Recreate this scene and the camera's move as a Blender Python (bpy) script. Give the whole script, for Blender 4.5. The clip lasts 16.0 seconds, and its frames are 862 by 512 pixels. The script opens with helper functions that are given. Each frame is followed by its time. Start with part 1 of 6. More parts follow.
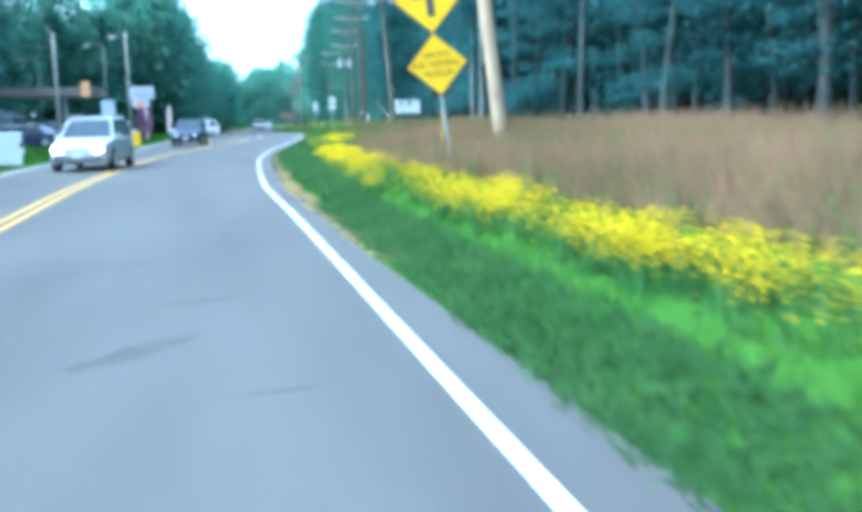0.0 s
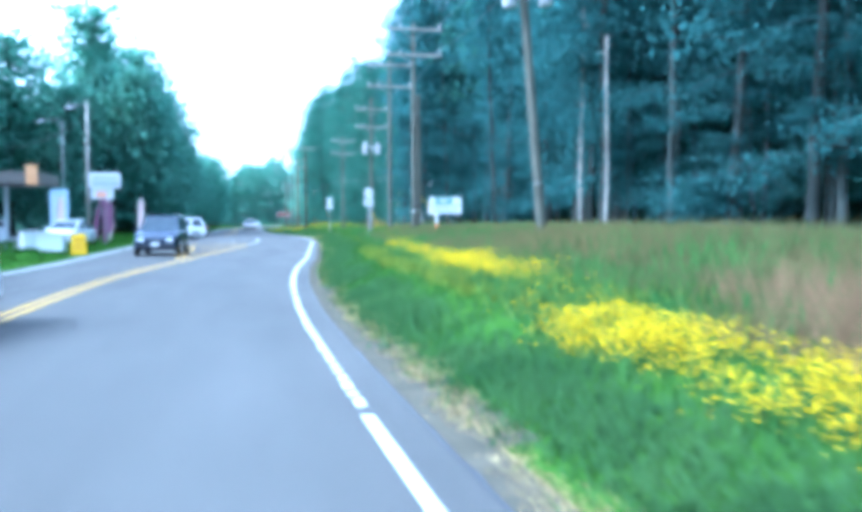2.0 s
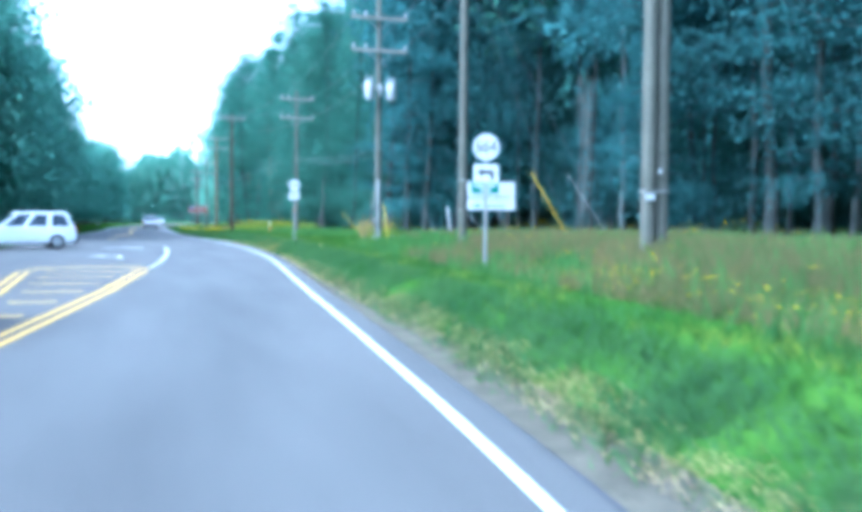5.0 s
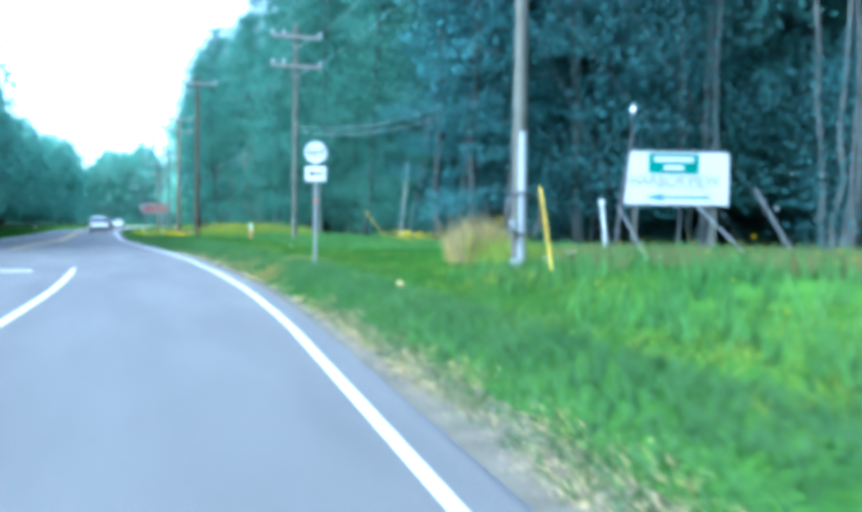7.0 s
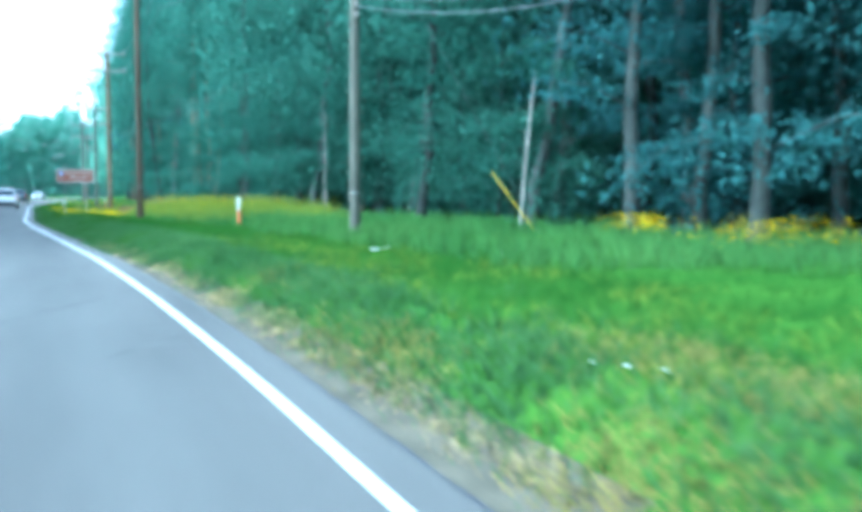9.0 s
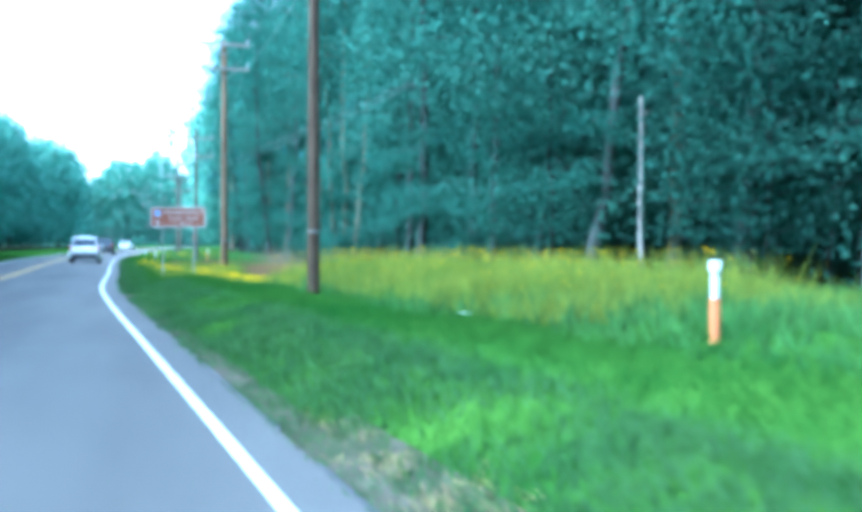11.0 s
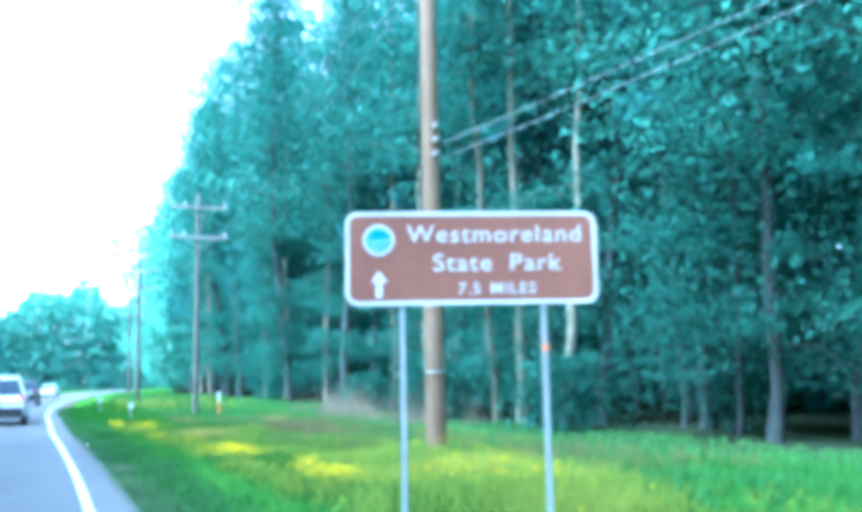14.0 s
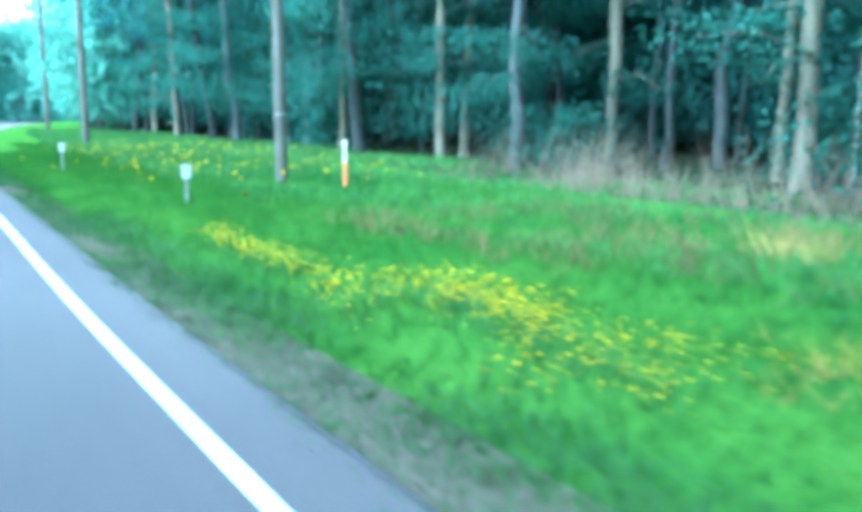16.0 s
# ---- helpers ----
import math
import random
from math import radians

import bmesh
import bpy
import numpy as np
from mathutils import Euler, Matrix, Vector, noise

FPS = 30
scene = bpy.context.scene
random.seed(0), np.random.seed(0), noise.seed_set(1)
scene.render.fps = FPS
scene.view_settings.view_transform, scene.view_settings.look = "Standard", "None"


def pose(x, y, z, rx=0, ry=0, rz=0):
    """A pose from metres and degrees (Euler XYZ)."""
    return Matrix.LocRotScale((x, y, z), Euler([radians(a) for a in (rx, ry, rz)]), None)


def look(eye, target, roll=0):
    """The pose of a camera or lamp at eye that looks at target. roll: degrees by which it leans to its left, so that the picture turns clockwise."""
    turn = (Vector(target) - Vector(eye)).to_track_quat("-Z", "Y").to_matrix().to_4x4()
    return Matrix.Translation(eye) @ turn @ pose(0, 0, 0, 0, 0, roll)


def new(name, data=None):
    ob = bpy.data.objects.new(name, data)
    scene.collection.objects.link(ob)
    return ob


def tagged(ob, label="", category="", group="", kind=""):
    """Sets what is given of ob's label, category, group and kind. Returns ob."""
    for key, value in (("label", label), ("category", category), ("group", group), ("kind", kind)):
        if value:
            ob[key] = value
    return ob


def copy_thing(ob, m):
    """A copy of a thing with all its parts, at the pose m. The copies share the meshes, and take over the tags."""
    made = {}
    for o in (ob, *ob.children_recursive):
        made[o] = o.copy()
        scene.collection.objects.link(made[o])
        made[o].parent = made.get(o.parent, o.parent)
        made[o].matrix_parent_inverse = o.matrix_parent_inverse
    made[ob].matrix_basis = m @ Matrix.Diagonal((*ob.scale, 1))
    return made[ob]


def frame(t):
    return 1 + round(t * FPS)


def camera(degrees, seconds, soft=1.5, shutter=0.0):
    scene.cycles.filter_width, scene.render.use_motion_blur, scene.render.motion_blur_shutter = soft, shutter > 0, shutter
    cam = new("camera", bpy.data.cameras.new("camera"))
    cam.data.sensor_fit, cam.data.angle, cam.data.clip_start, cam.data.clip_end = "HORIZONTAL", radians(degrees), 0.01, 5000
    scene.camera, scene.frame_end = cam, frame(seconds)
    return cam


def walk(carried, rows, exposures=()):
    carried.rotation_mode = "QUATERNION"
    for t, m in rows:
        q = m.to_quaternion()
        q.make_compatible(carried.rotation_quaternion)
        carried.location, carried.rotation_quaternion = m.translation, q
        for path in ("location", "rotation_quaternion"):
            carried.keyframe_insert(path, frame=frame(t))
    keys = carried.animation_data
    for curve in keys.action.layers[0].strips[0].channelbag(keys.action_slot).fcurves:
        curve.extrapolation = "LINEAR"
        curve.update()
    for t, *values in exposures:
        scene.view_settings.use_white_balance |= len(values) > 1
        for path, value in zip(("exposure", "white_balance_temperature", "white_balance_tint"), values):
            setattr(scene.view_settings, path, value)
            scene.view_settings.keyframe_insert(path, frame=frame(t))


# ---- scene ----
# camera
cam = camera(50.05, 16.0, soft=5.9, shutter=0.22)
PATH = [
    (0, -1.030, -0.132, 1.446, -10.42, -8.49, -1.25),
    (0.5, -1.310, 5.122, 1.495, -10.84, -7.99, -1.19),
    (1, -1.390, 10.478, 1.496, -11.98, -2.09, -1.11),
    (1.5, -1.729, 15.497, 1.428, -11.65, 1.60, -0.67),
    (2, -1.918, 20.328, 1.467, -11.58, -2.19, -0.16),
    (2.5, -2.194, 25.319, 1.529, -12.30, -2.56, -0.15),
    (3, -2.448, 30.143, 1.552, -14.59, -2.94, -0.33),
    (3.2, -2.491, 32.154, 1.550, -14.63, -2.95, -0.15),
    (5.3, -1.456, 53.023, 1.512, -17.93, -2.14, 0.86),
    (5.5, -1.235, 55.051, 1.504, -18.17, -2.13, 1.10),
    (6, -0.591, 60.156, 1.474, -18.28, -2.03, 0.85),
    (6.5, -0.173, 65.351, 1.482, -18.59, -2.01, 0.82),
    (7, 0.393, 70.586, 1.469, -19.18, -2.03, 0.70),
    (7.5, 0.886, 75.634, 1.464, -20.93, -2.30, 0.83),
    (8, 1.159, 80.544, 1.479, -23.80, -3.52, 0.73),
    (8.5, 1.346, 85.458, 1.523, -23.81, -4.36, 0.37),
    (9, 1.653, 90.653, 1.518, -23.11, -3.95, 0.17),
    (9.5, 1.811, 95.988, 1.467, -22.06, -1.59, 0.24),
    (9.7, 1.875, 98.053, 1.455, -21.70, -1.39, 0.19),
    (11.8, 1.582, 118.259, 1.532, -17.04, -0.31, 0.36),
    (12, 1.444, 120.153, 1.533, -17.05, 0.01, 0.44),
    (12.5, 1.076, 124.395, 1.498, -15.98, 1.08, 0.05),
    (13, 0.803, 129.065, 1.513, -15.55, 4.17, -0.23),
    (13.5, 0.642, 134.261, 1.476, -19.64, 6.54, -0.81),
    (14, 0.477, 139.055, 1.419, -23.10, 7.48, -1.13),
    (14.5, 0.381, 144.218, 1.379, -30.07, 7.76, -1.83),
    (15, 0.124, 149.813, 1.475, -30.57, 4.72, -0.73),
    (15.5, -0.027, 155.399, 1.495, -28.32, -4.34, -0.36),
    (16, -0.098, 160.597, 1.497, -29.30, -8.75, -0.13),
]


def aim(x, y, z, yaw, pitch, roll):
    a, b = radians(yaw), radians(pitch)
    ahead = Vector((-math.sin(a) * math.cos(b), math.cos(a) * math.cos(b), math.sin(b)))
    return look((x, y, z), Vector((x, y, z)) + ahead, roll)


walk(cam, [(t, aim(*row)) for t, *row in PATH], [(t, stops, kelvin, tint) for t, stops, kelvin, tint in ((0.0, 1.82, 4400, -5), (1.0, 1.94, 4330, -3), (2.5, 2.0, 4180, 3), (5.5, 2.06, 4280, 3), (7.0, 2.1, 4320, 0), (7.5, 2.15, 4290, -3), (8.0, 2.07, 4300, -9), (9.5, 2.08, 4330, -11), (12.0, 2.38, 3990, 1), (12.6, 2.43, 3990, 2), (13.6, 2.71, 3980, -3), (14.5, 2.8, 3900, -8), (15.0, 2.86, 3900, -9), (16.0, 2.66, 4080, -9))])

# daylight
SUN_UP, SUN_WAY = radians(50), radians(-99)
world = bpy.data.worlds.new("sky")
scene.world = world
world.use_nodes = True
wn = world.node_tree.nodes
sky = wn.new("ShaderNodeTexSky")
sky.sky_type, sky.sun_disc = "NISHITA", False
sky.sun_elevation, sky.sun_rotation = SUN_UP, SUN_WAY
sky.air_density, sky.dust_density, sky.ozone_density = 1.0, 3.5, 1.0
cloud = wn.new("ShaderNodeHueSaturation")
cloud.inputs["Saturation"].default_value, cloud.inputs["Value"].default_value = 0.42, 1.7
world.node_tree.links.new(sky.outputs[0], cloud.inputs["Color"])
world.node_tree.links.new(cloud.outputs[0], wn["Background"].inputs[0])
wn["Background"].inputs[1].default_value = 0.15
sun_data = bpy.data.lights.new("sun", "SUN")
sun_data.energy, sun_data.angle, sun_data.color = 1.4, radians(30), (1.0, 0.95, 0.86)
sun = new("sun", sun_data)
sun_from = Vector((math.sin(SUN_WAY) * math.cos(SUN_UP), math.cos(SUN_WAY) * math.cos(SUN_UP), math.sin(SUN_UP)))
sun.matrix_basis = look(sun_from * 300, (0, 0, 0))

# materials


def material(name, low, high, rough=0.8, scale=8.0, fine=90.0, bump=0.3, metal=0.0, per="", spread=0.25, sheer=0.0, gloss=0.5, stretch=(1, 1, 1)):
    """Two colours mixed by broad and fine noise; per: 'island' or 'object' varies the pieces; sheer lets light through leaves."""
    m = bpy.data.materials.new(name)
    m.use_nodes = True
    n, l = m.node_tree.nodes, m.node_tree.links
    b = n["Principled BSDF"]
    b.inputs["Roughness"].default_value, b.inputs["Metallic"].default_value = rough, metal
    b.inputs["Specular IOR Level"].default_value = gloss
    at = n.new("ShaderNodeTexCoord")
    broad, small = n.new("ShaderNodeTexNoise"), n.new("ShaderNodeTexNoise")
    broad.inputs["Scale"].default_value, small.inputs["Scale"].default_value = scale, fine
    broad.inputs["Detail"].default_value, small.inputs["Detail"].default_value = 5, 3
    for node in (broad, small):
        l.new(at.outputs["Object"], node.inputs["Vector"])
    if stretch != (1, 1, 1):
        along = n.new("ShaderNodeMapping")
        along.inputs["Scale"].default_value = stretch
        l.new(at.outputs["Object"], along.inputs["Vector"])
        l.new(along.outputs[0], broad.inputs["Vector"])
    add = n.new("ShaderNodeMath")
    add.operation = "MULTIPLY_ADD"
    add.inputs[1].default_value = 0.45
    l.new(small.outputs["Fac"], add.inputs[0])
    sub = n.new("ShaderNodeMath")
    sub.operation = "MULTIPLY"
    sub.inputs[1].default_value = 0.62
    l.new(broad.outputs["Fac"], sub.inputs[0])
    l.new(sub.outputs[0], add.inputs[2])
    ramp = n.new("ShaderNodeValToRGB")
    ramp.color_ramp.elements[0].position, ramp.color_ramp.elements[1].position = 0.36, 0.68
    ramp.color_ramp.elements[0].color, ramp.color_ramp.elements[1].color = (*low, 1), (*high, 1)
    l.new(add.outputs[0], ramp.inputs[0])
    colour = ramp.outputs[0]
    if per:
        source = n.new("ShaderNodeNewGeometry" if per == "island" else "ShaderNodeObjectInfo")
        hsv, span = n.new("ShaderNodeHueSaturation"), n.new("ShaderNodeMapRange")
        span.inputs["To Min"].default_value, span.inputs["To Max"].default_value = 1 - spread, 1 + spread
        l.new(source.outputs["Random Per Island" if per == "island" else "Random"], span.inputs["Value"])
        l.new(span.outputs[0], hsv.inputs["Value"])
        l.new(colour, hsv.inputs["Color"])
        colour = hsv.outputs[0]
    l.new(colour, b.inputs["Base Color"])
    if bump:
        bp = n.new("ShaderNodeBump")
        bp.inputs["Strength"].default_value, bp.inputs["Distance"].default_value = bump, 0.02
        l.new(small.outputs["Fac"], bp.inputs["Height"])
        l.new(bp.outputs[0], b.inputs["Normal"])
    if sheer:
        tl, mix = n.new("ShaderNodeBsdfTranslucent"), n.new("ShaderNodeMixShader")
        mix.inputs[0].default_value = sheer
        l.new(colour, tl.inputs[0])
        l.new(b.outputs[0], mix.inputs[1])
        l.new(tl.outputs[0], mix.inputs[2])
        l.new(mix.outputs[0], n["Material Output"].inputs[0])
    return m


def glowing(name, colour, strength):
    m = bpy.data.materials.new(name)
    m.use_nodes = True
    b = m.node_tree.nodes["Principled BSDF"]
    b.inputs["Base Color"].default_value = (*colour, 1)
    b.inputs["Emission Color"].default_value, b.inputs["Emission Strength"].default_value = (*colour, 1), strength
    return m


M_ASPHALT = material("asphalt", (0.058, 0.055, 0.051), (0.098, 0.092, 0.084), 0.85, 0.8, 55, 0.45, gloss=0.3, stretch=(1.0, 0.16, 1.0))
M_SEAL = material("asphalt_sealant", (0.03, 0.03, 0.033), (0.05, 0.05, 0.055), 0.6, 3, 80, 0.2)
M_STAIN = material("worn_dark_asphalt", (0.050, 0.048, 0.044), (0.084, 0.079, 0.073), 0.85, 1.6, 45, 0.4, gloss=0.3)
M_WHITE_LINE = material("white_road_paint", (0.317, 0.317, 0.312), (0.546, 0.546, 0.537), 0.6, 2.5, 70, 0.2)
M_YELLOW_LINE = material("yellow_road_paint", (0.38, 0.215, 0.006), (0.48, 0.28, 0.01), 0.6, 2.5, 70, 0.2)
M_GRAVEL = material("gravel", (0.066, 0.06, 0.045), (0.118, 0.104, 0.076), 0.95, 2.2, 40, 0.9, gloss=0.0)
M_TURF = material("turf_soil", (0.03, 0.081, 0.012), (0.071, 0.136, 0.018), 0.95, 0.5, 20, 0.3, gloss=0.0)
M_FIELD = material("field_soil", (0.085, 0.078, 0.034), (0.17, 0.115, 0.065), 0.95, 0.4, 12, 0.6, gloss=0.0)
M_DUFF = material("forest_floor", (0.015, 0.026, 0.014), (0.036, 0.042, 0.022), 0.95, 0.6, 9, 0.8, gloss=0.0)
M_LOT = material("lot_concrete", (0.22, 0.22, 0.21), (0.34, 0.34, 0.33), 0.9, 0.5, 30, 0.3, gloss=0.0)
M_GRASS = material("grass_blades", (0.029, 0.083, 0.013), (0.052, 0.114, 0.015), 0.8, 0.35, 40, 0, per="island", spread=0.08, sheer=0.25, gloss=0.0)
M_DRYGRASS = material("dry_grass", (0.31, 0.235, 0.10), (0.47, 0.36, 0.17), 0.85, 0.6, 9, 0, per="island", spread=0.25, sheer=0.2, gloss=0.0)
M_GOLDGRASS = material("golden_grass", (0.15, 0.13, 0.035), (0.29, 0.225, 0.07), 0.85, 0.6, 9, 0, per="island", spread=0.25, sheer=0.2, gloss=0.0)
M_TALLGRASS = material("tall_red_grass", (0.098, 0.086, 0.036), (0.235, 0.138, 0.080), 0.85, 0.3, 30, 0, per="island", spread=0.16, sheer=0.2, gloss=0.0)
M_OLIVEGRASS = material("olive_brown_grass", (0.062, 0.080, 0.029), (0.150, 0.116, 0.050), 0.85, 0.3, 30, 0, per="island", spread=0.16, sheer=0.2, gloss=0.0)
M_DARKGRASS = material("dark_grass", (0.039, 0.09, 0.031), (0.081, 0.144, 0.046), 0.85, 0.7, 40, 0, per="island", spread=0.15, sheer=0.25, gloss=0.0)
M_WEED = material("green_weeds", (0.034, 0.092, 0.024), (0.085, 0.16, 0.038), 0.8, 0.35, 6, 0, per="island", spread=0.3, sheer=0.25, gloss=0.0)
M_WEED_YELLOW = material("yellow_green_weeds", (0.085, 0.14, 0.018), (0.195, 0.222, 0.03), 0.85, 0.6, 6, 0, per="island", spread=0.3, sheer=0.25, gloss=0.0)
M_PETAL = material("yellow_petals", (0.40, 0.285, 0.0), (0.53, 0.39, 0.0), 0.9, 2, 30, 0, per="island", spread=0.25, sheer=0.2, gloss=0.0)
M_PALE = material("pale_petals", (0.42, 0.44, 0.34), (0.58, 0.58, 0.48), 0.7, 2, 30, 0, gloss=0.0)
M_LEAF = material("broad_leaves", (0.049, 0.134, 0.100), (0.094, 0.198, 0.136), 0.75, 0.3, 5, 0, per="island", spread=0.07, sheer=0.7, gloss=0.0)
# the blue of open shade is put into this darker leaf colour
M_LEAF_SHADE = material("shade_blued_leaves", (0.046, 0.122, 0.123), (0.084, 0.182, 0.170), 0.75, 0.3, 5, 0, per="island", spread=0.07, sheer=0.7, gloss=0.0)
# leaf green raised so the shaded woods behind look lifted by haze
M_LEAF_FAR = material("haze_lifted_leaves", (0.066, 0.176, 0.148), (0.122, 0.262, 0.205), 0.75, 0.12, 2, 0, per="island", spread=0.07, sheer=0.7, gloss=0.0)
# haze over the across-road and distant trees is mixed into this paler green
M_LEAF_HAZE = material("haze_lightened_leaves", (0.124, 0.275, 0.208), (0.224, 0.417, 0.290), 0.75, 0.3, 5, 0, per="island", spread=0.07, sheer=0.6, gloss=0.0)
M_BARK_PALE = material("pale_bark", (0.085, 0.083, 0.058), (0.205, 0.188, 0.132), 0.9, 1.2, 18, 0.7, per="object", spread=0.3, gloss=0.0)
M_BARK = material("bark", (0.036, 0.042, 0.040), (0.082, 0.090, 0.080), 0.9, 2.0, 22, 0.8, per="object", spread=0.35, gloss=0.0)
M_TWIG = material("dead_twigs", (0.075, 0.064, 0.041), (0.158, 0.131, 0.086), 0.9, 0.8, 12, 0, per="island", spread=0.25, sheer=0.1, gloss=0.0)
M_SNAG = material("bare_wood", (0.13, 0.125, 0.105), (0.36, 0.34, 0.30), 0.85, 2.0, 25, 0.5)
M_POLE = material("weathered_pole_wood", (0.075, 0.075, 0.06), (0.141, 0.136, 0.107), 0.9, 1.2, 30, 0.5, gloss=0.08)
M_POLE_LIGHT = material("pale_pole_wood", (0.24, 0.23, 0.20), (0.36, 0.34, 0.30), 0.9, 1.2, 30, 0.5, gloss=0.08)
M_POLE_TAN = material("tan_pole_wood", (0.306, 0.221, 0.136), (0.442, 0.34, 0.221), 0.9, 1.2, 30, 0.5, gloss=0.08)
M_POLE_BROWN = material("brown_pole_wood", (0.122, 0.079, 0.047), (0.194, 0.13, 0.079), 0.9, 1.2, 30, 0.5, gloss=0.1)
M_POLE_DARK = material("dark_pole_wood", (0.055, 0.038, 0.026), (0.105, 0.075, 0.05), 0.9, 1.2, 30, 0.5, gloss=0.08)
M_STEEL = material("galvanised_steel", (0.25, 0.255, 0.24), (0.35, 0.355, 0.335), 0.6, 3, 40, 0.1, metal=0.1, gloss=0.2)
M_ARM = material("bleached_arm_wood", (0.223, 0.205, 0.174), (0.341, 0.316, 0.279), 0.9, 1.5, 30, 0.4, gloss=0.1)
M_SIGN_PRINT = material("brown_black_print", (0.07, 0.045, 0.004), (0.12, 0.075, 0.006), 0.6, 3, 30, 0)
M_TANK = material("pale_grey_enamel", (0.375, 0.367, 0.375), (0.48, 0.473, 0.48), 0.6, 3, 30, 0.05)
M_CERAMIC = material("insulator_ceramic", (0.315, 0.323, 0.323), (0.45, 0.458, 0.458), 0.5, 5, 40, 0)
M_WIRE = material("aluminium_wire", (0.14, 0.15, 0.155), (0.22, 0.23, 0.235), 0.5, 4, 40, 0, metal=0.5)
M_WIRE_PALE = material("bleached_cable", (0.34, 0.35, 0.36), (0.46, 0.47, 0.48), 0.6, 4, 40, 0)
M_SIGN_YELLOW = material("sign_yellow", (0.66, 0.40, 0.0), (0.74, 0.47, 0.0), 0.6, 2, 30, 0.02, gloss=0.15)
M_SIGN_EDGE = material("sign_orange_edge", (0.34, 0.15, 0.005), (0.42, 0.20, 0.01), 0.5, 2, 30, 0)
M_SIGN_BLACK = material("sign_black", (0.02, 0.02, 0.02), (0.045, 0.045, 0.045), 0.5, 3, 30, 0)
M_SIGN_WHITE = material("sign_white", (0.532, 0.532, 0.525), (0.602, 0.602, 0.595), 0.45, 2, 30, 0.02)
M_SIGN_PALE_PRINT = material("sign_cream_print", (0.46, 0.43, 0.41), (0.56, 0.53, 0.50), 0.6, 2, 30, 0.02, gloss=0.1)
M_SIGN_BROWN = material("sign_brown", (0.175, 0.073, 0.046), (0.24, 0.102, 0.064), 0.6, 2, 30, 0.02, gloss=0.1)
M_SIGN_PALE = material("sign_pale_blue", (0.42, 0.52, 0.64), (0.54, 0.63, 0.73), 0.6, 3, 30, 0.02, gloss=0.15)
M_SIGN_BLUE = material("sign_blue", (0.04, 0.17, 0.50), (0.08, 0.28, 0.66), 0.45, 4, 30, 0)
M_SIGN_GREEN = material("sign_green", (0.01, 0.16, 0.11), (0.02, 0.22, 0.15), 0.5, 4, 30, 0)
M_GREY_PRINT = material("grey_print", (0.33, 0.36, 0.42), (0.44, 0.47, 0.53), 0.6, 5, 30, 0)
M_DARK_PRINT = material("dark_grey_print", (0.20, 0.22, 0.27), (0.28, 0.30, 0.36), 0.6, 5, 30, 0)
M_PLASTIC_YELLOW = material("yellow_plastic", (0.75, 0.52, 0.03), (0.88, 0.66, 0.06), 0.5, 3, 30, 0.03)
M_PLASTIC_WHITE = material("white_plastic", (0.68, 0.69, 0.68), (0.82, 0.83, 0.82), 0.5, 3, 30, 0.03)
M_ORANGE = material("orange_plastic", (0.60, 0.17, 0.06), (0.70, 0.24, 0.09), 0.5, 3, 30, 0.03)
M_CONDUIT = material("conduit_grey", (0.24, 0.25, 0.245), (0.32, 0.33, 0.32), 0.5, 3, 30, 0.03)
# building tools


def joined(name, verts, faces, mats, index=None, smooth=False):
    """A mesh from arrays of points and faces."""
    me = bpy.data.meshes.new(name)
    me.from_pydata([tuple(v) for v in verts], [], [tuple(f) for f in faces])
    for m in mats if isinstance(mats, (list, tuple)) else [mats]:
        me.materials.append(m)
    if index is not None:
        me.polygons.foreach_set("material_index", np.asarray(index, dtype=np.int32))
    if smooth:
        me.polygons.foreach_set("use_smooth", np.ones(len(me.polygons), dtype=bool))
    me.update()
    return me


def fast(name, co, sides, mat, normals=None):
    """A mesh of separate faces: co holds the corners, sides corners to each face."""
    co = np.ascontiguousarray(co, dtype=np.float32).reshape(-1, 3)
    count = len(co)
    me = bpy.data.meshes.new(name)
    me.vertices.add(count)
    me.vertices.foreach_set("co", co.ravel())
    me.loops.add(count)
    me.loops.foreach_set("vertex_index", np.arange(count, dtype=np.int32))
    me.polygons.add(count // sides)
    me.polygons.foreach_set("loop_start", np.arange(0, count, sides, dtype=np.int32))
    me.materials.append(mat)
    me.update(calc_edges=True)
    if normals is not None:
        me.polygons.foreach_set("use_smooth", np.ones(count // sides, dtype=bool))
        me.normals_split_custom_set_from_vertices(np.repeat(normals, sides, axis=0).tolist())
    return me


def part(name, bm, mat, parent, label="", m=None, smooth=False):
    """Links a bmesh or a mesh as one object under a thing."""
    if isinstance(bm, bmesh.types.BMesh):
        me = bpy.data.meshes.new(name)
        bm.to_mesh(me)
        bm.free()
        me.materials.append(mat)
        if smooth:
            me.polygons.foreach_set("use_smooth", np.ones(len(me.polygons), dtype=bool))
    else:
        me = bm
    ob = new(name, me)
    ob.parent = parent
    if m is not None:
        ob.matrix_basis = m
    return tagged(ob, label)


def thing(name, m, label, category, group="", kind=""):
    ob = new(name)
    ob.empty_display_size = 0.2
    ob.matrix_basis = m
    return tagged(ob, label, category, group, kind)


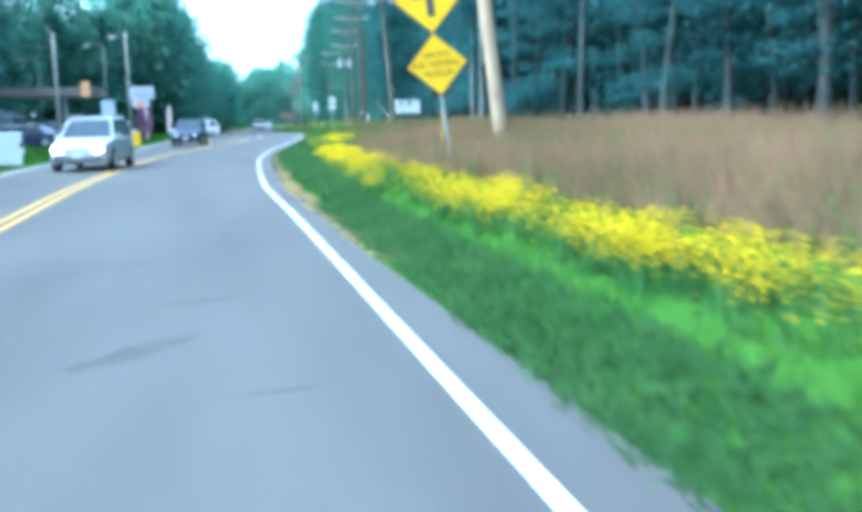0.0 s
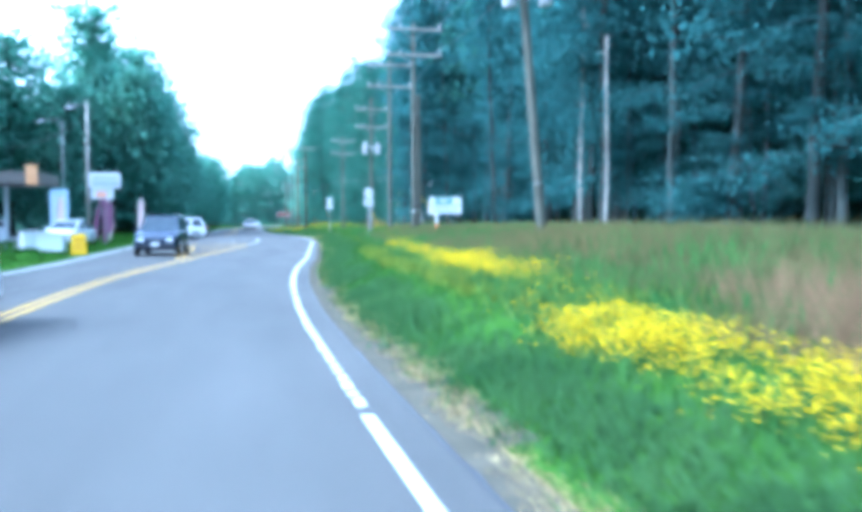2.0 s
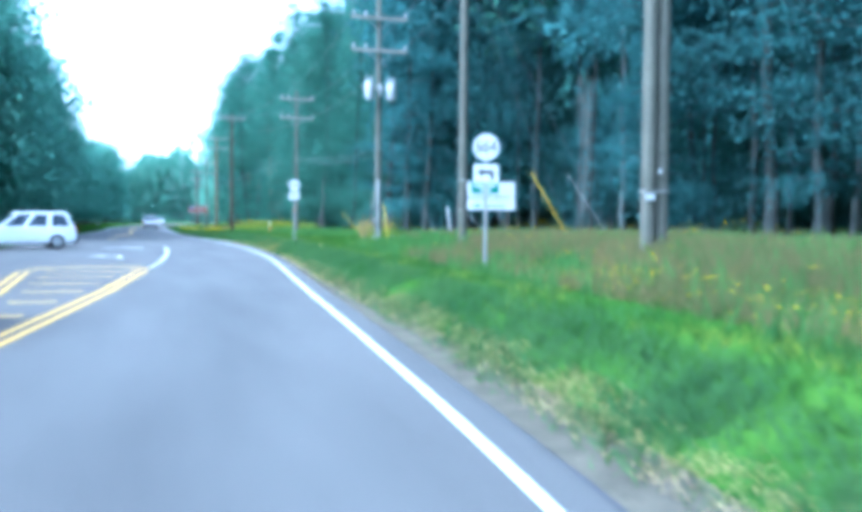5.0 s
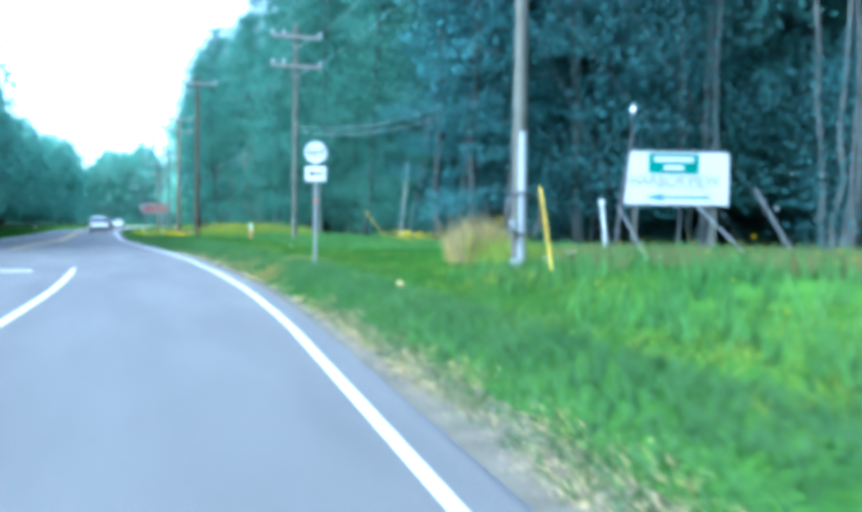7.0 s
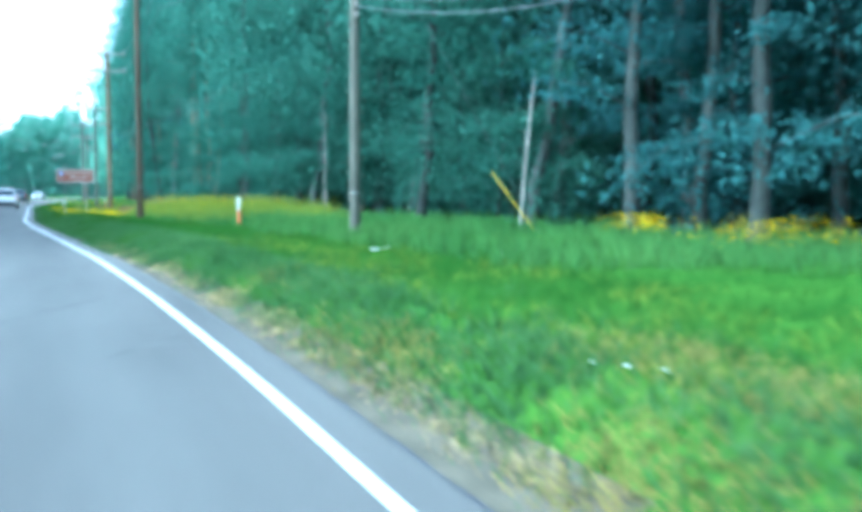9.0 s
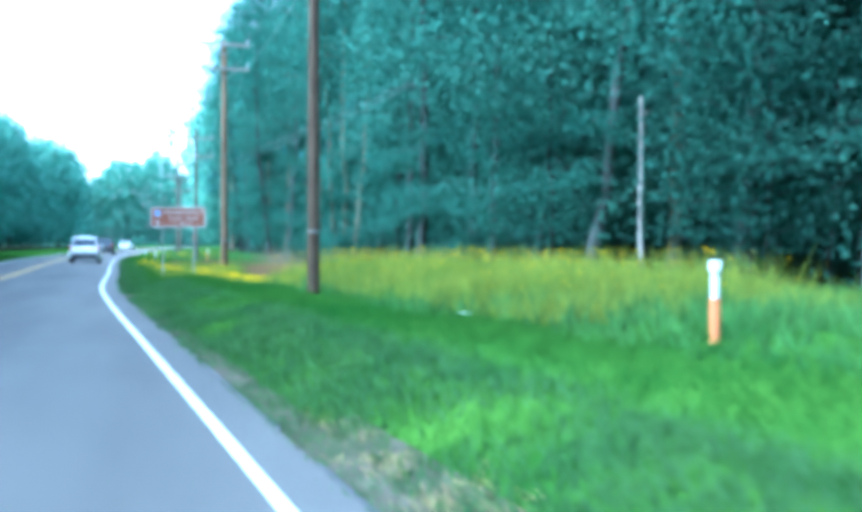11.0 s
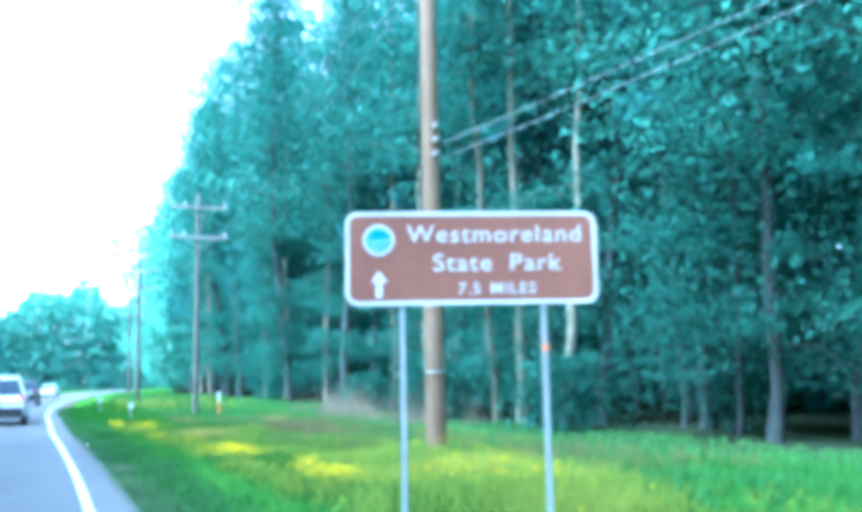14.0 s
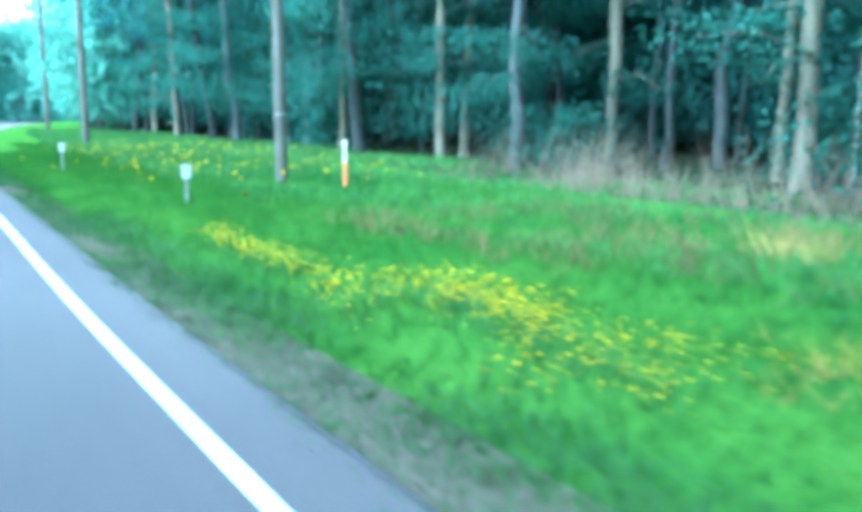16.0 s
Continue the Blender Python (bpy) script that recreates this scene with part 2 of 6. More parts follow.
def box(sx, sy, sz, x=0.0, y=0.0, z=0.0, bevel=0.0, bm=None):
    """A box with its middle at x, y, z and softened edges."""
    bm = bm or bmesh.new()
    made = bmesh.ops.create_cube(bm, size=1.0, matrix=Matrix.Translation((x, y, z)) @ Matrix.Diagonal((sx, sy, sz, 1)))
    if bevel:
        edges = list({e for v in made["verts"] for e in v.link_edges})
        bmesh.ops.bevel(bm, geom=edges, offset=bevel, segments=2, affect="EDGES")
    return bm


def tube(points, radii, sides=8, bm=None, caps=True):
    """A round bar along points, with a radius at each."""
    bm = bm or bmesh.new()
    pts = [Vector(p) for p in points]
    radii = [float(r) for r in radii] if isinstance(radii, (list, tuple)) else [float(radii)] * len(pts)
    rings = []
    for i, p in enumerate(pts):
        d = (pts[min(i + 1, len(pts) - 1)] - pts[max(i - 1, 0)]).normalized()
        side = d.cross(Vector((0, 1, 0)) if abs(d.y) < 0.9 else Vector((1, 0, 0))).normalized()
        up = side.cross(d)
        rings.append([bm.verts.new(p + radii[i] * (math.cos(a) * side + math.sin(a) * up)) for a in np.arange(sides) * 2 * math.pi / sides])
    for a, b in zip(rings, rings[1:]):
        for k in range(sides):
            bm.faces.new((a[k], a[(k + 1) % sides], b[(k + 1) % sides], b[k]))
    if caps:
        bm.faces.new(rings[0][::-1])
        bm.faces.new(rings[-1])
    return bm


def plate(outline, depth, bm=None, front=0.0):
    """A flat panel in x and z: its outline, counter-clockwise from the front (-y), and its depth; the face lies at y = front."""
    bm = bm or bmesh.new()
    a = [bm.verts.new((x, front, z)) for x, z in outline]
    b = [bm.verts.new((x, front + depth, z)) for x, z in outline]
    n = len(a)
    bm.faces.new(a)
    bm.faces.new(b[::-1])
    for i in range(n):
        bm.faces.new((a[i], b[i], b[(i + 1) % n], a[(i + 1) % n]))
    return bm


def rounded(w, h, r, steps=5):
    """The outline of a rounded rectangle."""
    out = []
    for cx, cz, a0 in ((w / 2 - r, -h / 2 + r, -90), (w / 2 - r, h / 2 - r, 0), (-w / 2 + r, h / 2 - r, 90), (-w / 2 + r, -h / 2 + r, 180)):
        for k in range(steps + 1):
            a = radians(a0 + 90 * k / steps)
            out.append((cx + r * math.cos(a), cz + r * math.sin(a)))
    return out


def disc(r, steps=32):
    return [(r * math.cos(a), r * math.sin(a)) for a in np.arange(steps) * 2 * math.pi / steps]


def lettering(name, text, size, mat, parent, x, z, y, bold=0.0, wide=1.0, label="", spaced=1.0):
    """Raised letters, centred at x, z on a panel facing -y."""
    cu = bpy.data.curves.new(name, "FONT")
    cu.body, cu.size, cu.align_x, cu.align_y = text, size, "CENTER", "CENTER"
    cu.extrude, cu.offset, cu.space_character = 0.002, bold, spaced
    tmp = bpy.data.objects.new(name, cu)
    scene.collection.objects.link(tmp)
    me = bpy.data.meshes.new_from_object(tmp.evaluated_get(bpy.context.evaluated_depsgraph_get()))
    bpy.data.objects.remove(tmp)
    bpy.data.curves.remove(cu)
    me.materials.clear()
    me.materials.append(mat)
    ob = new(name, me)
    ob.parent = parent
    ob.matrix_basis = pose(x, y, z, 90, 0, 0) @ Matrix.Diagonal((wide, 1, 1, 1))
    return tagged(ob, label)


def smooth_step(a, b, v):
    k = np.clip((np.asarray(v, float) - a) / (b - a), 0, 1)
    return k * k * (3 - 2 * k)
# the plan: the right-hand edge line of the road, x over y
EDGE_Y = [-80, -30, 0, 7, 14, 21, 28, 35, 42, 49, 56, 63, 70, 77, 84, 91, 98, 105, 112, 119, 126, 133, 140, 147, 154, 161, 168, 190, 210, 230, 260, 300, 350, 420, 500]
EDGE_X = [3.6, 1.5, 0.18, -0.16, -0.5, -0.92, -1.02, -1.03, -0.78, -0.3, 0.5, 1.10, 1.645, 2.25, 2.84, 3.18, 3.26, 3.16, 2.9, 2.45, 1.98, 1.5, 1.12, 1.04, 1.1, 1.06, 0.95, 1.0, 1.8, 3.2, 6.5, 12, 22, 40, 66]
FINE_Y = np.arange(-80, 500.1, 1.0)
FINE_X = np.convolve(np.pad(np.interp(FINE_Y, EDGE_Y, EDGE_X), 3, mode="reflect", reflect_type="odd"), np.hanning(9)[1:-1] / np.hanning(9).sum(), mode="valid")


def edge(y):
    return np.interp(y, FINE_Y, FINE_X)


def yellow(y):
    """The offset of the yellow line on the near side of the road's middle."""
    return np.interp(y, [-80, 20, 45, 60, 70, 82, 120, 140, 500], [-4.2, -4.25, -4.6, -4.5, -4.05, -3.95, -3.8, -3.7, -3.7])


def far_yellow(y):
    return np.interp(y, [-80, 55, 80, 112, 140, 500], [0.24, 0.24, -3.2, -3.2, 0, 0]) + yellow(y) - 0.24


def left_edge(y):
    return np.interp(y, [-80, 30, 50, 80, 110, 140, 160, 500], [-8.2, -8.2, -8.6, -11.0, -11.0, -8.0, -7.2, -7.2])


def asphalt_right(y):
    return np.interp(y, [-80, 0, 12, 24, 90, 118, 130, 500], [0.6, 0.6, 0.36, 0.36, 0.36, 0.45, 0.5, 0.5])


BANK_Y = [-80, 60, 85, 118, 130, 150, 175, 220, 500]
BANK_Z = [0.5, 0.55, 0.48, 0.5, 0.42, 0.22, 0.1, 0.15, 0.15]


def ground_z(u, y):
    """The height of the ground at an offset u from the edge line."""
    u, y = np.asarray(u, float), np.asarray(y, float)
    right = np.interp(y, BANK_Y, BANK_Z) * smooth_step(0, 1, (u - 0.5) / np.interp(y, [50, 70, 112, 122], [1.9, 1.25, 1.25, 1.9])) - 0.03 * smooth_step(0.4, 0.9, u)
    right = right + np.interp(y, [-80, 10, 25, 40, 74, 84, 100, 200], [0.2, 0.3, 0.38, 0.45, 0.42, 0.28, 0.1, 0.0]) * smooth_step(2.9, 5.8, u)
    right = right - np.interp(y, [120, 140, 168, 185], [0.0, 0.24, 0.2, 0.0]) * smooth_step(5.5, 11, u)
    left = 0.12 * smooth_step(0.5, 3.0, left_edge(y) - u)
    ripple = 0.05 * np.sin(0.9 * u + 0.31 * y) * np.sin(0.23 * y - 0.5 * u) * smooth_step(2, 5, np.abs(u + 4) - 4)
    return np.where(u > 0, right, left) + ripple
# ground, road and markings
ROWS_Y = np.concatenate([[-2500, -600, -200], np.arange(-80, 420, 2.0), [460, 500, 700, 1200, 2600]])


def build_ground():
    right = [0.0, 0.25, 0.5, 0.75, 1.0, 1.4, 1.9, 2.5, 3.2, 4.2, 5.5, 7, 8.5, 10, 12, 16, 24, 40, 90, 300, 2500]
    left = [0.0, -0.4, -0.9, -1.6, -2.6, -4, -6, -9, -14, -22, -40, -90, -300, -2500]
    verts, faces, index = [], [], []
    wide = len(left) + len(right)
    for y in ROWS_Y:
        us = [left_edge(y) + 0.25 + u for u in left[::-1]] + [asphalt_right(y) - 0.15 + u for u in right]
        for u in us:
            under = left_edge(y) + 0.2 < u < asphalt_right(y) - 0.1
            z = float(ground_z(u, y)) - (0.035 if under or u in (us[len(left) - 1], us[len(left)]) else 0.0)
            verts.append((float(edge(y)) + u, y, z + 0.02 * noise.noise(Vector((u, y, 3)))))
    for j in range(len(ROWS_Y) - 1):
        y = (ROWS_Y[j] + ROWS_Y[j + 1]) / 2
        for i in range(wide - 1):
            a = j * wide + i
            faces.append((a, a + 1, a + wide + 1, a + wide))
            u = i - len(left)
            if u < -1:
                off = left[-2 - i] if i < len(left) - 1 else 0
                kind = 4 if 46 < y < 112 and -22 < off < -3.5 else 3 if off < -6 else 1
            else:
                off = right[max(u, 0)]
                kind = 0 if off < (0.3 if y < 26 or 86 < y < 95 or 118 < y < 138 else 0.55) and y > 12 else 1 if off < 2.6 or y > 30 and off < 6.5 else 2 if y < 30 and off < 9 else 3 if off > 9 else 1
            index.append(kind)
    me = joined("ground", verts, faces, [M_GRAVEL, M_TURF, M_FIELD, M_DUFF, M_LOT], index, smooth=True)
    tagged(new("ground", me), "grassy roadside ground under field, woods and verge", "ground", kind="structure")


def strip(name, ys, u0, u1, z, mat, parent=None, thick=0.0):
    """A ribbon along the road between two offsets."""
    verts, faces = [], []
    for y in ys:
        a, b = (u(y) if callable(u) else u for u in (u0, u1))
        x = float(edge(y))
        verts += [(x + a, y, z), (x + b, y, z)]
        if thick:
            verts += [(x + b + 0.04, y, z - thick), (x + a - 0.04, y, z - thick)]
    n = 4 if thick else 2
    for j in range(len(ys) - 1):
        a = j * n
        faces.append((a, a + 1, a + n + 1, a + n))
        if thick:
            faces.append((a + 1, a + 2, a + n + 2, a + n + 1))
            faces.append((a + 3, a, a + n, a + n + 3))
    ob = new(name, joined(name, verts, faces, mat))
    ob.parent = parent
    return ob


def build_road():
    ys = np.arange(-80, 500.1, 1.0)
    road = tagged(strip("road", ys, left_edge, asphalt_right, 0.0, M_ASPHALT, thick=0.08), "worn grey asphalt two-lane road with painted lines", "road", kind="structure")
    # edge lines
    for y0, y1 in ((-80, 27.4), (41.4, 300)):
        strip("white_line", np.arange(y0, y1 + 0.5, 0.8), -0.053, 0.053, 0.004, M_WHITE_LINE, road)
    strip("white_line", np.arange(33.2, 41.9, 0.4), lambda v: 0.030 + 0.008 * math.sin(v * 2.3), 0.053, 0.004, M_WHITE_LINE, road)
    y = 27.5
    while y < 41.6:
        long = 0.22 + 0.16 * random.random()
        skew = 0.05
        x0, x1 = float(edge(y)) - 0.053 + 0.02 * random.random(), float(edge(y)) + (0.053 if y < 33.2 else 0.03)
        pts = [(x0, y, 0.0045), (x1, y + skew, 0.0045), (x1, y + long + skew, 0.0045), (x0, y + long, 0.0045)]
        ob = new("white_line_dash", joined("white_line_dash", pts, [(0, 1, 2, 3)], M_WHITE_LINE))
        ob.parent = road
        y += long + 0.06 + 0.06 * random.random()
    # ragged dark strip painted for the crack and shadow along the asphalt's edge
    for y0, y1 in ((16, 117), (118, 180)):
        strip("edge_seam", np.arange(y0, y1, 0.35), lambda v: asphalt_right(v) - 0.004 + 0.012 * noise.noise(Vector((v * 1.7, 2, 0))), lambda v: asphalt_right(v) + 0.026 + 0.022 * noise.noise(Vector((v * 2.3, 5, 0))), 0.0035, M_SEAL, road)
    # dark worn bands and patches across the lane
    for x0, y0, x1, y1, w in ((-0.9, 98.6, 3.1, 105.6, 0.16), (2.2, 99.4, 3.3, 101.0, 0.22), (-2.2, 5.5, -1.5, 6.3, 0.3), (-1.9, 7.4, -1.1, 7.7, 0.16), (-1.2, 4.75, -0.7, 4.85, 0.07)):
        verts, faces = [], []
        for k in range(13):
            q = k / 12
            half = w * (0.35 + 0.65 * math.sin(math.pi * q)) * (0.8 + 0.4 * random.random()) / 2
            px, py = x0 + (x1 - x0) * q + 0.05 * noise.noise(Vector((q * 5, y0, 1))), y0 + (y1 - y0) * q
            flat = math.hypot(x1 - x0, y1 - y0)
            nx, ny = -(y1 - y0) / flat, (x1 - x0) / flat
            verts += [(px + nx * half, py + ny * half, 0.0025), (px - nx * half, py - ny * half, 0.0025)]
        for k in range(12):
            faces.append((2 * k, 2 * k + 1, 2 * k + 3, 2 * k + 2))
        ob = new("worn_patch", joined("worn_patch", verts, faces, M_STAIN))
        ob.parent = road
    for y0, y1 in ((-80, 88), (118, 300)):
        strip("white_line_left", np.arange(y0, y1 + 0.5, 1.0), lambda v: left_edge(v) + 0.35, lambda v: left_edge(v) + 0.5, 0.004, M_WHITE_LINE, road)
    # yellow lines, double before and after the turning lane, round the painted island beside it
    for a, b in ((0.0, 0.11), (-0.24, -0.13)):
        strip("yellow_line", np.arange(-80, 78.3, 0.8), lambda v, a=a: yellow(v) + a, lambda v, b=b: yellow(v) + b, 0.004, M_YELLOW_LINE, road)
        strip("yellow_line", np.arange(57.5, 78.3, 0.8), lambda v, a=a: far_yellow(v) + a, lambda v, b=b: far_yellow(v) + b, 0.008, M_YELLOW_LINE, road)
        strip("yellow_line", np.arange(118, 300, 1.0), lambda v, a=a: far_yellow(v) + 0.12 + a, lambda v, b=b: far_yellow(v) + 0.12 + b, 0.004, M_YELLOW_LINE, road)
    for r0, r1 in ((0.0, 0.11), (0.2, 0.31)):
        verts, faces = [], []
        mid, half = (float(yellow(80) + far_yellow(80)) / 2, float(yellow(80) - far_yellow(80)) / 2)
        for k in range(13):
            a = math.pi * k / 12
            for r in (half - r0, half - r1):
                y = 78.2 + (2.2 - (half - r)) * math.sin(a)
                verts.append((float(edge(y)) + mid + 0.05 + r * math.cos(a), y, 0.004))
        for k in range(12):
            faces.append((2 * k, 2 * k + 1, 2 * k + 3, 2 * k + 2))
        ob = new("yellow_line_bulb", joined("yellow_line_bulb", verts, faces, M_YELLOW_LINE))
        ob.parent = road
    for y in np.arange(58, 80, 2.4):
        a, b = float(yellow(y)) - 0.5, float(far_yellow(y)) + 0.4
        if a - b > 0.3:
            strip("yellow_hatch", np.array([y, y + 0.22]), b, a, 0.004, M_YELLOW_LINE, road)
    # white lane line and arrow of the turning lane
    strip("white_lane_line", np.arange(83.0, 100.0, 0.8), lambda v: yellow(v) - 0.03, lambda v: yellow(v) + 0.09, 0.004, M_WHITE_LINE, road)
    for y in np.arange(79.2, 82.7, 0.62):
        strip("white_line_dash", np.array([y, y + 0.4]), lambda v: yellow(v) - 0.03, lambda v: yellow(v) + 0.09, 0.004, M_WHITE_LINE, road)
    strip("stop_bar", np.array([98.4, 98.9]), -6.9, -4.9, 0.004, M_WHITE_LINE, road)
    cx = float(edge(88)) - 5.6
    arrow = [(cx - 0.08, 86.2), (cx + 0.08, 86.2), (cx + 0.08, 88.4), (cx - 0.6, 88.6), (cx - 0.6, 88.95), (cx - 1.2, 88.4), (cx - 0.6, 87.85), (cx - 0.6, 88.2), (cx - 0.08, 88.1)]
    ob = new("turn_arrow", joined("turn_arrow", [(x, y, 0.004) for x, y in arrow], [tuple(range(9))], M_WHITE_LINE))
    ob.parent = road
    # sealed cracks
    for y0, u0, u1, dy in ((9.5, -3.4, -1.6, 0.5), (5.0, -3.6, -2.6, 1.4), (13.0, -2.2, -0.5, -0.3), (124, -3.0, -0.6, 0.6), (152, -2.8, -0.5, 0.4)):
        verts, faces = [], []
        for k in range(15):
            u = u0 + (u1 - u0) * k / 14
            y = y0 + dy * k / 14 + 0.12 * noise.noise(Vector((u * 3, y0, 0)))
            w = 0.02 + 0.015 * random.random()
            verts += [(float(edge(y)) + u, y - w, 0.003), (float(edge(y)) + u, y + w, 0.003)]
        for k in range(14):
            faces.append((2 * k, 2 * k + 2, 2 * k + 3, 2 * k + 1))
        ob = new("sealed_crack", joined("sealed_crack", verts, faces, M_SEAL))
        ob.parent = road
    # side road on the far side
    verts = [(float(edge(96)) - 10.8, 95, 0.0), (float(edge(112)) - 10.8, 113, 0.0), (-13, 110, 0.01), (-90, 128, 0.01), (-90, 120, 0.01), (-13, 101, 0.01)]
    tagged(new("side_road", joined("side_road", [(x, y, z + 0.13) if x < -8.5 else (x, y, z + 0.003) for x, y, z in verts], [(0, 1, 2, 5), (5, 2, 3, 4)], M_ASPHALT)), "grey asphalt side road joining the main road", "road", kind="structure")


build_ground()
build_road()
# woods


def leaves(centres, out, size, rng, flat=0.65, long=2.1):
    """Leaf sprays: a pointed drooping leaf at each centre, with soft normals that lean outwards."""
    n = len(centres)
    yaw = rng.uniform(0, 2 * math.pi, n)
    tilt = rng.normal(0, flat, n)
    roll = rng.normal(0, flat, n)
    ahead = np.stack([np.cos(yaw) * np.cos(tilt), np.sin(yaw) * np.cos(tilt), np.sin(tilt)], -1)
    side = np.stack([-np.sin(yaw) * np.cos(roll), np.cos(yaw) * np.cos(roll), np.sin(roll)], -1)
    s = (size * rng.uniform(0.6, 1.4, n))[:, None]
    tail = centres - ahead * s * long * 0.4 + np.array([0, 0, 0.1]) * s
    a, b, c = tail + side * s / 2, tail - side * s / 2, centres + ahead * s * long * 0.6 - np.array([0, 0, 0.2]) * s
    up = np.cross(b - a, c - a)
    up /= np.linalg.norm(up, axis=1)[:, None] + 1e-9
    turn = (np.sum(up * out, axis=1) < 0)[:, None]
    a, b, up = np.where(turn, b, a), np.where(turn, a, b), np.where(turn, -up, up)
    soft = 0.7 * out + np.array([0, 0, 0.45]) + 0.07 * up
    return np.stack([a, b, c], 1), soft / np.linalg.norm(soft, axis=1)[:, None]


def spray(rng, base, tip, count, spread):
    """Leaf centres scattered along a bough."""
    k = rng.uniform(0.25, 1.05, count)[:, None]
    pts = base + (tip - base) * k
    return pts + np.clip(rng.normal(0, 1, (count, 3)), -1.2, 1.2) * np.array([spread, spread, spread * 0.42]) * (0.5 + k)


def grow(name, seed, high, girth, crown_from, reach, boughs, per_bough, leaf, mat, bark=None, kind="round", lean=0.0, low=(0, 0, 0.0), label="", category="tree"):
    """A tree at the origin: tapered trunk, limbs and a crown of leaf sprays; low: boughs below the crown, leaves on each, leaf size."""
    rng = np.random.default_rng(seed)
    bark = bark or M_BARK
    tree = thing(name, pose(0, 0, -500), label, category, group="roadside woods")
    bend = rng.normal(0, 0.02, 2) * high
    trunk_at = lambda k: Vector((bend[0] * math.sin(k * 2.6) + lean * high * k, bend[1] * math.sin(k * 2.1 + 1) * k, -0.3 + (high + 0.3) * k))
    steps = [0, 0.02, 0.07, 0.13, 0.2, 0.28, 0.36, 0.46, 0.6, 0.8, 1.0]
    limbs = tube([trunk_at(k) + Vector((*rng.normal(0, 0.06 if 0 < k < 1 else 0, 2), 0)) for k in steps], [girth * (1.35 if k == 0 else 1.12 if k < 0.05 else (1 - 0.85 * k) * rng.uniform(0.9, 1.08)) for k in steps], 7)
    centres, ways = [], []
    for i in range(boughs):
        k = crown_from + (0.97 - crown_from) * ((i + rng.uniform(0, 1)) / boughs)
        inside = (k - crown_from) / (1 - crown_from)
        if kind == "pine":
            far = reach * (1.0 - 0.75 * inside) * rng.uniform(0.6, 1.15)
            rise = 0.1 - 0.25 * rng.uniform(0, 1)
        elif kind == "bush":
            far, rise = reach * math.sin(math.pi * (0.25 + 0.7 * inside)) * rng.uniform(0.5, 1.2), 0.3
        else:
            far = reach * math.sin(math.pi * (0.22 + 0.72 * inside)) ** 0.8 * rng.uniform(0.55, 1.2)
            rise = 0.15 + 0.5 * inside
        yaw = i * 2.4 + rng.uniform(-0.5, 0.5)
        a = trunk_at(k)
        b = a + Vector((math.cos(yaw) * far, math.sin(yaw) * far, rise * far))
        mid = (a + b) / 2 + Vector((0, 0, 0.08 * far))
        r = max(0.012, girth * 0.28 * (1 - 0.6 * k))
        tube([a, mid, b], [r, r * 0.6, r * 0.2], 3, limbs, caps=False)
        centres.append(spray(rng, np.array(a), np.array(b), int(per_bough * (0.6 + far / reach * 0.6)), 0.30 * far + 0.25))
        ways.append(np.tile(np.array([math.cos(yaw), math.sin(yaw), 0.0]) + rng.normal(0, 0.3, 3), (len(centres[-1]), 1)))
    sizes = [np.full(sum(len(c) for c in centres), leaf)]
    # layered boughs below the crown
    for i in range(low[0]):
        z = 2.4 + (crown_from * high - 1.4) * ((i + rng.uniform(0, 1)) / low[0]) ** 1.15
        yaw, far = i * 2.4 + rng.uniform(-0.6, 0.6), rng.uniform(1.0, 2.7)
        a = trunk_at(z / high)
        b = a + Vector((math.cos(yaw) * far, math.sin(yaw) * far, rng.uniform(-0.5, 0.3) * far))
        tube([a, (a + b) / 2 + Vector((0, 0, 0.1 * far)), b], [0.03, 0.018, 0.006], 3, limbs, caps=False)
        count = int(low[1] * far / 1.8)
        centres.append(spray(rng, np.array(a), np.array(b), count, 0.24 * far))
        ways.append(np.tile(np.array([math.cos(yaw), math.sin(yaw), 0.0]) + rng.normal(0, 0.3, 3), (count, 1)))
        sizes.append(np.full(count, low[2]))
    part("trunk", limbs, bark, tree, smooth=True)
    at = np.concatenate(centres)
    out = np.concatenate(ways) + rng.normal(0, 0.08, at.shape)
    out /= np.linalg.norm(out, axis=1)[:, None] + 1e-9
    co, soft = leaves(at, out, np.concatenate(sizes), rng)
    part("crown", fast("crown", co, 3, mat, soft), mat, tree)
    return tree


def snag(name, seed, high, girth, mat, stubs=5, label="", lean=0.03):
    rng = np.random.default_rng(seed)
    tree = thing(name, pose(0, 0, -500), label, "dead tree", group="dead trunks at the wood's edge")
    at = lambda k: Vector((lean * high * k + 0.05 * math.sin(5 * k), 0.04 * math.sin(4 * k + 1), -0.2 + (high + 0.2) * k))
    ks = np.linspace(0, 1, 9)
    part("trunk", tube([at(k) for k in ks], [girth * (1 - 0.55 * k) * rng.uniform(0.88, 1.1) for k in ks], 8), mat, tree, smooth=True)
    for i in range(stubs):
        k, yaw, far = rng.uniform(0.3, 0.95), rng.uniform(0, 6.3), rng.uniform(0.12, 0.5)
        a = at(k)
        part("stub", tube([a, a + Vector((math.cos(yaw) * far * 0.6, math.sin(yaw) * far * 0.6, 0.1)), a + Vector((math.cos(yaw) * far, math.sin(yaw) * far, 0.35 * far - 0.1))], [girth * 0.25, girth * 0.18, 0.008], 5), mat, tree)
    return tree


def stand(x, y):
    return float(ground_z(x - edge(y), y))


